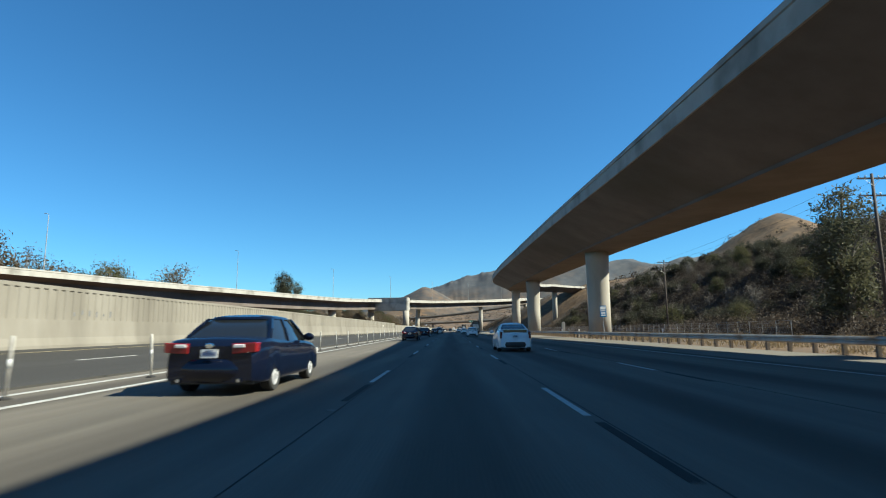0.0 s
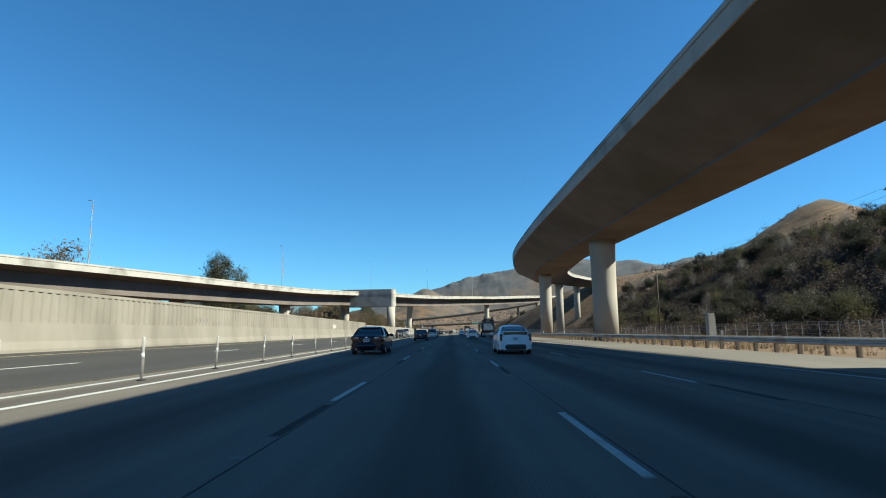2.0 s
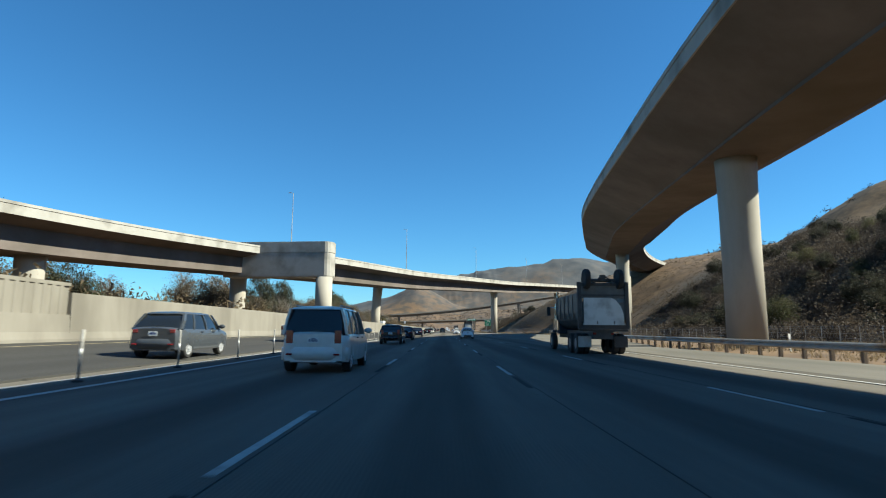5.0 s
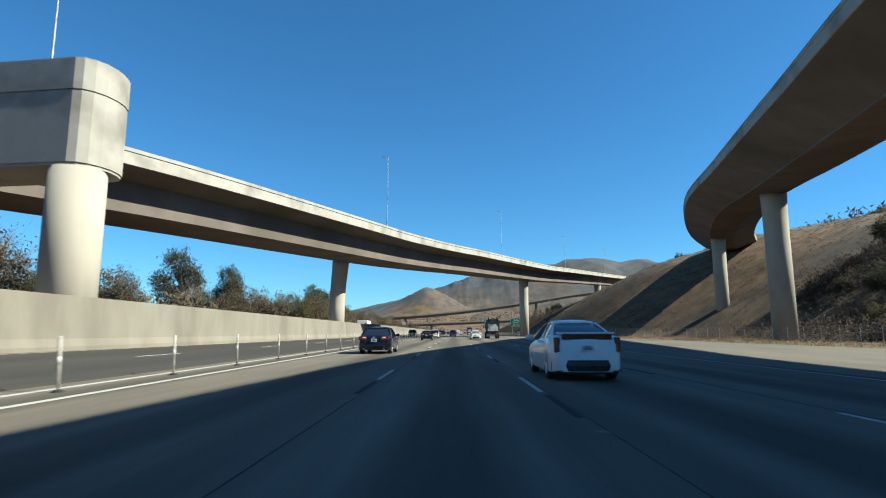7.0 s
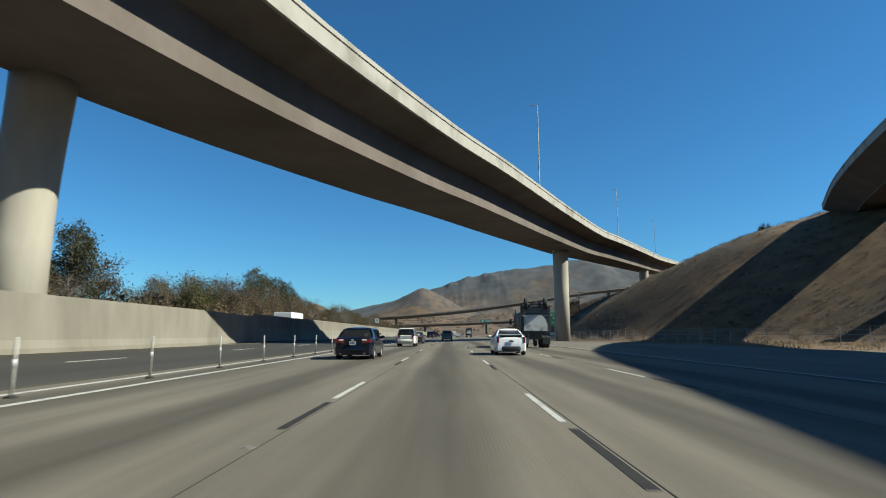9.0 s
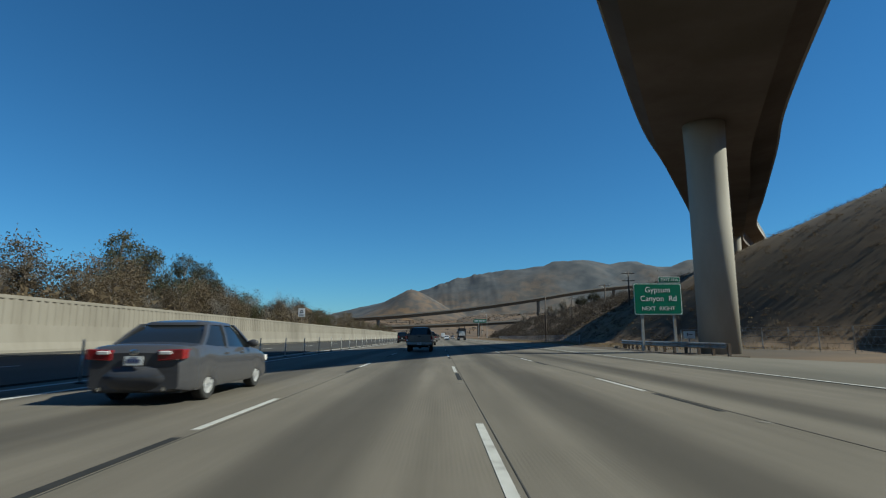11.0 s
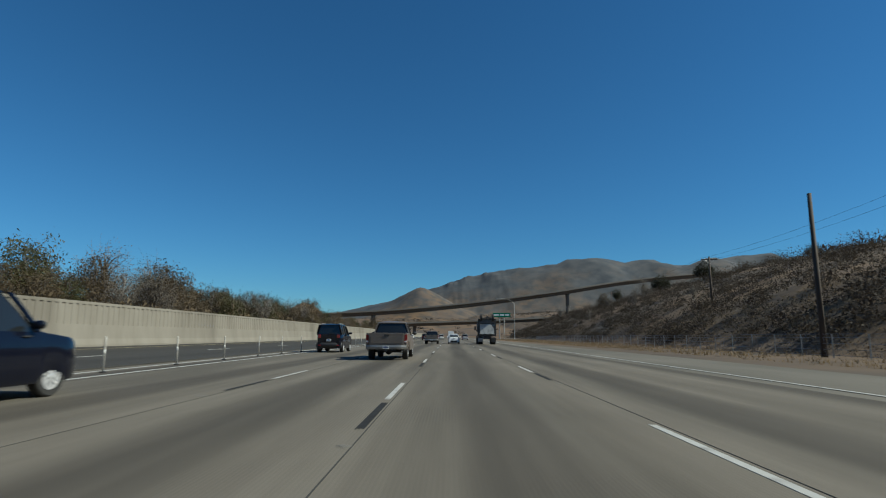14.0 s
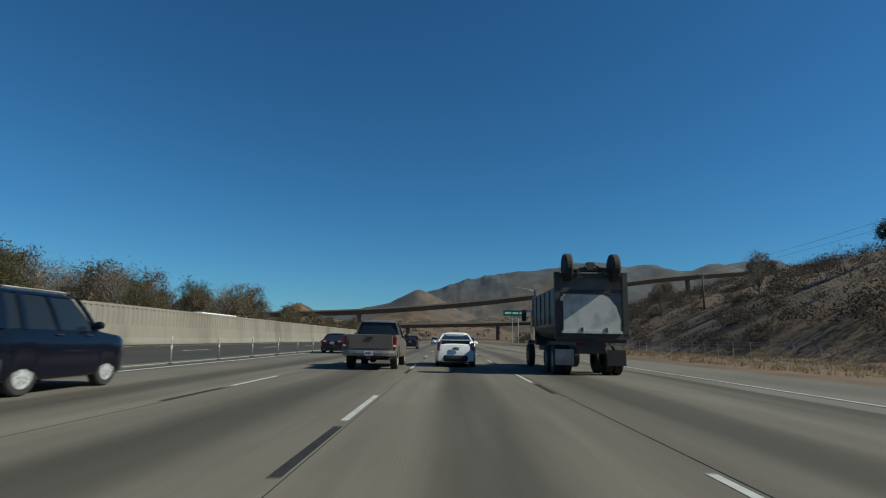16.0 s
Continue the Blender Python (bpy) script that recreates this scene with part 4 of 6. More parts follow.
def make_tree(name, seed, h, crowns, leaf_mat, bark, leaf_size, clumps, per, spread, label, trunk_r=0.25, lean=0.0, twiggy=0):
    """A tapered trunk, limbs to the clumps, and a crown of many small leaf clumps. Crowns: (x, y, z, rx, ry, rz) as shares of the height."""
    rs = np.random.RandomState(seed)
    thing = tagged(empty(name), label, "tree")
    bm = bmesh.new()
    base = Vector((0, 0, -0.4))
    knots = [base]
    for k in range(1, 7):
        knots.append(Vector((lean * h * k / 6 + rs.uniform(-0.02, 0.02) * h, rs.uniform(-0.02, 0.02) * h, h * 0.82 * k / 6)))
    for k in range(6):
        tube(bm, knots[k], knots[k + 1], trunk_r * (1 - 0.15 * k), trunk_r * (1 - 0.15 * (k + 1)), 8, caps=False)
    leaves = []
    for cx, cy, cz, rx, ry, rz in crowns:
        c, p = crown_points(rs, clumps, per, (cx * h, cy * h, cz * h), (rx * h, ry * h, rz * h), spread * h)
        leaves.append(p)
        for q in c[:: max(1, clumps // (14 + twiggy // 2))]:
            k = int(np.clip(q[2] / (h * 0.82) * 6 - 1.2, 1, 5))
            a = knots[k]
            m = (a + Vector(q)) / 2 + Vector((0, 0, 0.03 * h))
            tube(bm, a, m, trunk_r * 0.3, trunk_r * 0.2, 4, caps=False)
            tube(bm, m, Vector(q), trunk_r * 0.2, trunk_r * 0.06, 3, caps=False)
            for _ in range(3 if twiggy else 1):
                t = Vector(q) + Vector(rs.normal(size=3)) * spread * h * 1.4
                tube(bm, Vector(q), t, trunk_r * 0.07, trunk_r * 0.03, 3, caps=False)
    part("trunk", bm, bark, thing, smooth=True)
    v, f = leaf_quads(rs, np.concatenate(leaves), leaf_size * 0.85)
    data_part("crown", v.tolist(), f.tolist(), leaf_mat, thing)
    return thing


T = {}
T["euc"] = make_tree("eucalyptus_tree", 1, 20, [(0, 0, 0.72, 0.15, 0.15, 0.24), (-0.08, 0.03, 0.5, 0.13, 0.13, 0.18), (0.1, 0, 0.42, 0.13, 0.12, 0.2), (0.02, 0, 0.28, 0.17, 0.16, 0.16)], M_LEAF_EUC, M_BARK, 0.34, 70, 40, 0.03, "tall dark eucalyptus tree with drooping foliage", 0.45)
T["euc2"] = make_tree("eucalyptus_tree", 2, 18, [(0.02, 0, 0.78, 0.14, 0.14, 0.17), (-0.13, 0, 0.6, 0.13, 0.13, 0.15), (0.14, 0.02, 0.55, 0.14, 0.13, 0.15), (0, 0, 0.36, 0.2, 0.18, 0.14)], M_LEAF_EUC, M_BARK, 0.32, 62, 40, 0.032, "grey-green eucalyptus tree with ragged crown behind the wall", 0.4)
T["oak"] = make_tree("oak_tree", 3, 10, [(0, 0, 0.66, 0.36, 0.34, 0.28), (-0.24, 0.1, 0.48, 0.24, 0.24, 0.2), (0.25, 0, 0.48, 0.24, 0.24, 0.2)], M_LEAF_OAK, M_BARK, 0.24, 70, 42, 0.045, "rounded dark green oak tree on dry ground", 0.3)
T["willow"] = make_tree("willow_tree", 4, 12, [(0, 0, 0.66, 0.26, 0.26, 0.27), (-0.2, 0, 0.42, 0.22, 0.22, 0.24), (0.2, 0.1, 0.4, 0.22, 0.22, 0.24)], M_LEAF_DRY, M_PALE_BARK, 0.26, 64, 26, 0.045, "brown-leaved autumn willow tree", 0.22, twiggy=20)
T["willow2"] = make_tree("willow_tree", 5, 11, [(0.05, 0, 0.7, 0.2, 0.22, 0.22), (-0.16, 0, 0.5, 0.22, 0.2, 0.24), (0.18, 0, 0.44, 0.2, 0.2, 0.26)], M_LEAF_DRY, M_BARK, 0.25, 60, 22, 0.05, "thin brown autumn willow with pale stems", 0.2, twiggy=26)
T["bare"] = make_tree("bare_tree", 6, 10, [(0, 0, 0.68, 0.28, 0.28, 0.26), (0.1, 0.1, 0.45, 0.24, 0.24, 0.2)], M_TWIG, M_PALE_BARK, 0.16, 60, 12, 0.06, "leafless grey tree with pale branches", 0.2, twiggy=50)
T["olive"] = make_tree("cottonwood_tree", 7, 13, [(0, 0, 0.68, 0.24, 0.24, 0.26), (0.17, 0, 0.46, 0.22, 0.2, 0.2), (-0.17, 0.05, 0.44, 0.2, 0.2, 0.22)], foliage("cottonwood_leaf", (0.035, 0.038, 0.015), (0.11, 0.1, 0.04)), M_BARK, 0.27, 66, 36, 0.045, "olive-brown cottonwood tree behind the wall", 0.28)
BASE_H = {"euc": 20, "euc2": 18, "oak": 10, "willow": 12, "willow2": 11, "bare": 10, "olive": 13}
used = set()


def plant(kind, x, y, h, turn, group):
    z = float(height(x, y))
    s = h / BASE_H[kind]
    ob = T[kind]
    m = pose(x, y, z, 0, 0, turn) @ Matrix.Scale(s, 4)
    if kind in used:
        ob = copy_thing(T[kind], pose(x, y, z, 0, 0, turn))
        ob.scale = (s, s, s)
    used.add(kind)
    ob.matrix_world = m
    ob["group"] = group


rs = random.Random(11)
ROW = [(50, 13), (62, 14), (76, 15), (90, 15), (105, 15), (122, 17), (138, 11), (152, 10), (170, 11), (188, 12), (205, 13), (218, 23), (226, 20), (242, 12), (262, 11), (280, 12), (295, 16), (310, 13), (325, 14),
       (338, 19), (350, 14), (370, 19), (384, 16), (402, 13), (420, 15), (445, 20), (457, 19), (480, 21), (492, 20), (503, 16), (515, 15), (530, 15), (547, 13), (570, 14), (583, 14),
       (604, 13), (620, 13), (640, 15), (662, 12), (684, 12), (715, 13), (750, 12), (790, 12)]
for y, h in ROW:
    kind = rs.choice(("euc", "euc2")) if h >= 18 else rs.choice(("willow", "willow2", "olive", "willow2", "olive", "bare"))
    plant(kind, (-63 if y > 212 else -108) + rs.uniform(-5, 5), y + rs.uniform(-2, 2), h * (1 if y > 212 else 2.0 if y > 130 else 1.5), rs.uniform(0, 360), "trees behind the express lane wall")
for k in range(135):
    y = 40 + 5.8 * k + rs.uniform(-4, 4)
    x = -rs.uniform(40, 54) - (62 if y < 190 else 22 if y < 250 else 0)
    plant(rs.choice(("willow", "willow2", "bare", "willow", "olive")), x, y, rs.uniform(6, 11) * (1.7 if y < 190 else 1), rs.uniform(0, 360), "trees behind the express lane wall")
for k in range(62):
    y = 395 + 4.2 * k + rs.uniform(-2, 2)
    plant(rs.choice(("willow", "willow2", "bare", "willow2", "olive")), -rs.uniform(44, 66), y, rs.uniform(9, 14.5), rs.uniform(0, 360), "trees behind the express lane wall")
for k in range(34):
    y = 78 + 5.6 * k + rs.uniform(-4, 4)
    plant(rs.choice(("olive", "willow", "euc2", "olive", "willow2", "oak")), -rs.uniform(104, 130), y, rs.uniform(15, 21), rs.uniform(0, 360), "trees behind the express lane wall")
for k in range(64):
    y = 112 + 2.2 * k + rs.uniform(-3, 3)
    x = -rs.uniform(74, 98) + (0 if y < 190 else min(18, 0.35 * (y - 190)))
    plant(rs.choice(("olive", "oak", "olive", "willow", "willow2")), x, y, rs.uniform(8, 11.5), rs.uniform(0, 360), "trees behind the express lane wall")
plant("euc", 53, 75, 21, 40, "trees on the right bank")
plant("oak", 64, 60, 9, 10, "trees on the right bank")
plant("oak", 58, 88, 7, 80, "trees on the right bank")
for k in range(26):
    y = rs.uniform(150, 430)
    x = float(np.interp(y, [f[0] for f in FOOT], [f[1] for f in FOOT])) + rs.uniform(30, 75)
    if abs(y - 375) < 45 and x < 110:
        continue
    plant(rs.choice(("oak", "oak", "olive")), x, y, rs.uniform(3.5, 6.5), rs.uniform(0, 360), "trees on the right bank")
for k in range(38):
    y = 118 + 4.6 * k + rs.uniform(-3, 3)
    x = float(np.interp(y, [f[0] for f in FOOT], [f[1] for f in FOOT])) + rs.uniform(-3, 42)
    plant(rs.choice(("oak", "olive", "oak", "bare")), x, y, rs.uniform(3.5, 7), rs.uniform(0, 360), "trees on the right bank")
for k in range(150):
    y = rs.uniform(105, 322)
    s_up = rs.uniform(0, 1) ** 1.2 * 62
    x = float(np.interp(y, [f[0] for f in FOOT], [f[1] for f in FOOT])) + s_up - 6
    if y > 300 and s_up < 14:
        continue
    plant(rs.choice(("oak", "olive", "oak", "bare")), x, y, rs.uniform(3.5, 7.5), rs.uniform(0, 360), "trees on the right bank")
for x, y, h, kind in ((52, 585, 6, "bare"), (58, 596, 7, "bare"), (66, 575, 6, "oak"), (72, 620, 7, "oak"), (60, 640, 6, "bare"), (48, 540, 4, "bare"), (84, 560, 4, "bare"), (64, 660, 7, "willow"), (78, 690, 7, "oak"), (58, 720, 8, "bare"),
                      (100, 585, 5, "oak"), (46, 610, 4, "bare")):
    plant(kind, x, y, h, rs.uniform(0, 360), "trees on the right bank")


# brush on the slopes, dry grass on the verges
def brush(name, seed, spots, mat, leaf, per, label):
    """Low rounded shrubs of leaf clumps; spots: (x, y, radius, height)."""
    r = np.random.RandomState(seed)
    s = np.array(spots)
    zs = height(s[:, 0], s[:, 1])
    n = len(s)
    u = r.normal(size=(n, per, 3))
    u /= np.linalg.norm(u, axis=2)[..., None]
    u[..., 2] = np.abs(u[..., 2])
    rad = 0.35 + 0.65 * r.rand(n, per, 1) ** 0.5
    rad = rad * (1 + 0.3 * np.sin(4 * u[..., :1] + 6 * u[..., 1:2] + r.uniform(0, 6, (n, 1, 1))))
    p = u * rad * np.stack([s[:, 2], s[:, 2], s[:, 3]], -1)[:, None, :]
    p += np.stack([s[:, 0], s[:, 1], zs - 0.1], -1)[:, None, :]
    sizes = np.repeat(leaf * np.sqrt(s[:, 2]), per)
    v, f = leaf_quads(r, p.reshape(-1, 3), 1.0, 1.5, 0.0)
    c = np.repeat(p.reshape(-1, 3), 3, 0)
    v = c + (v - c) * np.repeat(sizes, 3)[:, None]
    ob = data_part(name, v.tolist(), f.tolist(), mat)
    return tagged(ob, label, "brush", kind="stuff")


def scatter(seed, n, y0, y1, s0, s1, r0, r1, keep=None, clump=30):
    r = np.random.RandomState(seed)
    y = r.uniform(y0, y1, n)
    foot = np.interp(y, [f[0] for f in FOOT], [f[1] for f in FOOT])
    x = foot + s0 + (s1 - s0) * r.rand(n) ** 1.3
    dens = fbm(x, y, clump, 3, seed)
    ok = dens > r.uniform(-0.8, 0.2, n)
    if keep is not None:
        ok &= keep(x, y)
    rr = r.uniform(r0, r1, n)
    return [(a, b, c, c * d) for a, b, c, d in zip(x[ok], y[ok], rr[ok], r.uniform(0.7, 1.3, n)[ok])]


clear = lambda x, y: ~((np.abs(y - 375) < 40) & (x < 95)) & ~((np.abs(y - 440) < 35) & (x < 75))
brush("hillside_brush", 21, scatter(21, 3600, 60, 330, -8, 72, 1.3, 3.6, clear, 45), M_BRUSH, 0.15, 330, "dense dark brush on the dry slope")
brush("hillside_brush", 22, scatter(22, 900, 20, 330, -14, 70, 0.9, 2.4, clear, 25), M_SAGE, 0.12, 320, "pale grey dry shrubs on the slope")
brush("hillside_brush", 23, scatter(23, 1700, 450, 860, 1, 80, 0.9, 3.0, clear, 40), M_BRUSH, 0.13, 300, "scattered dark brush on the grassy slope")
brush("hillside_brush", 24, scatter(24, 1900, 440, 860, -2, 85, 0.35, 1.2, None, 20), M_SAGE, 0.11, 130, "scattered grey shrubs on the grassy slope")
brush("hillside_brush", 25, scatter(25, 5200, 300, 480, 0, 70, 0.25, 0.75, None, 16), M_GOLD, 0.13, 50, "golden dry weeds on the cut slope")
brush("hillside_brush", 26, scatter(26, 700, 100, 800, 80, 420, 2.0, 4.5, None, 60), M_BRUSH, 0.45, 60, "dark brush far up the hill")
r = np.random.RandomState(31)
spots = [(x, y, q, q * 1.3) for x, y, q in zip(r.uniform(-58, -24, 1500), r.uniform(30, 860, 1500), r.uniform(0.9, 2.9, 1500)) if not (y < 180 and x > -24 - 0.16 * (180 - y)) ]
brush("bank_brush", 31, spots, M_LEAF_DRY, 0.22, 170, "brown autumn brush behind the concrete wall")
spots = [(x, y, q, q * 1.2) for x, y, q in zip(r.uniform(-60, -26, 380), r.uniform(30, 860, 380), r.uniform(1.0, 2.6, 380))]
brush("bank_brush", 32, spots, M_BRUSH, 0.22, 170, "dark green brush behind the concrete wall")
# scrub over the far plain and hills
r = np.random.RandomState(41)
spots = [(x, y, q, 0.8 * q) for x, y, q in zip(r.uniform(-900, 1300, 2600), r.uniform(950, 3300, 2600), r.uniform(3, 8, 2600))]
brush("far_scrub", 41, spots, M_BRUSH, 0.7, 16, "dark scrub dotting the far brown plain")


def grass(name, seed, n, xs, ys, h, label):
    r = np.random.RandomState(seed)
    x, y = r.uniform(*xs, n), r.uniform(*ys, n)
    ok = fbm(x, y, 5, 3, seed) > r.uniform(-0.6, 0.2, n)
    x, y = x[ok], y[ok]
    z = np.maximum(height(x, y), -0.02)
    n = len(x)
    verts = np.zeros((n, 6, 3, 3))
    for b in range(6):
        a, hh = r.uniform(0, 6.28, n), h * r.uniform(0.4, 1.2, n)
        ox, oy = r.normal(0, 0.16, n), r.normal(0, 0.16, n)
        c, s = np.cos(a) * 0.03, np.sin(a) * 0.03
        lx, ly = r.normal(0, 0.3, n) * hh, r.normal(0, 0.3, n) * hh
        verts[:, b, 0] = np.stack([x + ox - c, y + oy - s, z - 0.03], -1)
        verts[:, b, 1] = np.stack([x + ox + c, y + oy + s, z - 0.03], -1)
        verts[:, b, 2] = np.stack([x + ox + lx, y + oy + ly, z + hh], -1)
    v = verts.reshape(-1, 3)
    return tagged(data_part(name, v.tolist(), np.arange(len(v)).reshape(-1, 3).tolist(), M_STRAW), label, "grass", kind="stuff")


grass("dry_grass", 51, 9000, (17.4, 45), (-20, 200), 0.4, "dry straw grass beyond the guard rail")
grass("dry_grass", 52, 8000, (18.5, 42), (390, 640), 0.24, "dry straw grass along the verge")
grass("dry_grass", 53, 4000, (30.5, 60), (200, 380), 0.4, "dry straw grass at the slope's foot")

# ---------------------------------------------------------------- vehicles
def paint(name, colour, rough=0.16, metal=0.0, coat=0.3):
    m = surface(name, [tuple(c * 0.9 for c in colour), tuple(min(1, c * 1.08) for c in colour)], 3.0, rough, metal=metal, coat=coat, spec=0.3)
    return m


M_GLASS = bpy.data.materials.new("tinted_glass")
M_GLASS.use_nodes = True
_b = M_GLASS.node_tree.nodes["Principled BSDF"]
_b.inputs["Base Color"].default_value = (0.012, 0.014, 0.016, 1)
_b.inputs["Roughness"].default_value = 0.06
_b.inputs["Specular IOR Level"].default_value = 0.6
M_TYRE = surface("tyre_rubber", [(0.012, 0.012, 0.012), (0.028, 0.027, 0.026)], 12.0, 0.85)
M_RIM = surface("alloy_rim", [(0.62, 0.62, 0.63), (0.75, 0.75, 0.76)], 5.0, 0.35, metal=0.6)
M_TRIM = surface("black_trim", [(0.015, 0.015, 0.016), (0.03, 0.03, 0.03)], 8.0, 0.5)
M_CHROME = surface("chrome", [(0.6, 0.6, 0.6), (0.7, 0.7, 0.7)], 3.0, 0.15, metal=1.0)
M_BUMPER = surface("scuffed_bumper_steel", [(0.22, 0.215, 0.2), (0.32, 0.31, 0.3)], 4.0, 0.45, metal=0.7)
M_RED = surface("red_lens", [(0.13, 0.006, 0.008), (0.19, 0.01, 0.01)], 9.0, 0.15, coat=0.5)
M_CLEAR = surface("clear_lens", [(0.55, 0.53, 0.52), (0.7, 0.68, 0.67)], 9.0, 0.12, coat=0.5)
M_PLATE = surface("plate_white", [(0.6, 0.6, 0.58), (0.7, 0.7, 0.68)], 4.0, 0.4)
M_INK = surface("plate_ink", [(0.03, 0.04, 0.12), (0.05, 0.06, 0.16)], 4.0, 0.5)
M_AMBER = surface("amber_lens", [(0.5, 0.2, 0.02), (0.55, 0.25, 0.04)], 6.0, 0.2)


def loft(rings):
    """A closed skin through rings of equal length."""
    k = len(rings[0])
    verts = [p for r in rings for p in r]
    faces = []
    for j in range(len(rings) - 1):
        for i in range(k):
            a, b = j * k + i, j * k + (i + 1) % k
            faces.append((a, b, b + k, a + k))
    faces.append(tuple(reversed(range(k))))
    faces.append(tuple(range((len(rings) - 1) * k, len(rings) * k)))
    return verts, faces


def wheel(parent, x, y, r, w, spokes=5, rim_mat=None, rim_share=0.66):
    s = 1 if x > 0 else -1
    m = Matrix.Translation((x, y, r)) @ Matrix.Rotation(s * math.pi / 2, 4, "Y")
    bm = bmesh.new()
    q = rim_share * r
    lathe(bm, (0, 0, 0), [(q, -w / 2), (r * 0.93, -w / 2), (r, -w * 0.36), (r, w * 0.36), (r * 0.93, w / 2), (q, w / 2), (q * 0.97, 0.0), (q * 0.97, -w / 2)], 28, m=m, caps=False)
    tyre = part("wheel", bm, M_TYRE, parent, "black tyre on a metal rim", smooth=False)
    bm = bmesh.new()
    lathe(bm, (0, 0, 0), [(q * 0.97, w * 0.1), (q, w * 0.47), (q * 0.9, w * 0.47), (q * 0.86, w * 0.2)], 28, m=m)
    lathe(bm, (0, 0, 0), [(q * 0.26, w * 0.18), (q * 0.24, w * 0.46), (q * 0.1, w * 0.5)], 14, m=m)
    for k in range(spokes):
        a = 2 * math.pi * k / spokes
        rot = m @ Matrix.Rotation(a, 4, "Z")
        for off in (-0.1, 0.1):
            box(bm, q * 0.15, q * 0.92, q * (off * 1.5) - 0.018, q * (off * 1.5) + 0.018, w * 0.28, w * 0.44, rot)
    bmesh.ops.recalc_face_normals(bm, faces=bm.faces)
    part("rim", bm, rim_mat or M_RIM, tyre, "bright alloy rim")
    bm = bmesh.new()
    lathe(bm, (0, 0, 0), [(q * 0.84, w * 0.1), (q * 0.84, w * 0.14)], 20, m=m)
    part("brake_disc", bm, M_TRIM, tyre, "dark brake disc")


def lower_body(L, W, belt, sill, axles, wheel_r, tuck=0.06, flare=0.0, crease=0.55):
    """Rings along the car: belt(y) gives the body's upper edge, with round wheel arches cut up into the sides."""
    ys = np.unique(np.concatenate([np.linspace(-L / 2, L / 2, 46)] + [a + np.linspace(-1.12, 1.12, 19) * wheel_r for a in axles]))
    rings = []
    for y in ys:
        e = min(1.0, (L / 2 - abs(y)) / 0.55)
        w = W / 2 * (1 - 0.16 * (1 - e) ** 2.2)
        zb = sill + 0.06 * (1 - e) ** 2
        for a in axles:
            d = abs(y - a) / (wheel_r * 1.12)
            if d < 1:
                zb = max(zb, wheel_r * (0.98 + 0.2) * math.sqrt(1 - d * d) + 0.02)
        zt = belt(y)
        zc = zb + (zt - zb) * crease
        zc = max(zc, zb + 0.03)
        half = [(0, max(sill, min(zb, sill + 0.02))), (w * 0.78, max(sill, min(zb, sill + 0.02))), (w * 0.8, zb), (w * 0.985 - tuck * 0.3, zb), (w, zb + 0.05), (w + flare, zc), (w - 0.02, zt - 0.09), (w - 0.07, zt - 0.02), (w - 0.16, zt), (w * 0.5, zt + 0.025), (0, zt + 0.035)]
        ring = [(x, y, z) for x, z in half] + [(-x, y, z) for x, z in half[-2:0:-1]]
        rings.append(ring)
    return loft(rings)


def rounded_ring(y0, y1, wf, wr, z, n=5, r=0.16):
    """A plan ring with round corners: half-widths wf at the front (y1) and wr at the rear (y0)."""
    out = []
    for cx, cy, a0 in ((wf - r, y1 - r, 0), (-(wf - r), y1 - r, 90), (-(wr - r), y0 + r, 180), (wr - r, y0 + r, 270)):
        for k in range(n):
            a = radians(a0 + 90 * k / (n - 1))
            out.append((cx + r * math.cos(a), cy + r * math.sin(a), z))
    return out


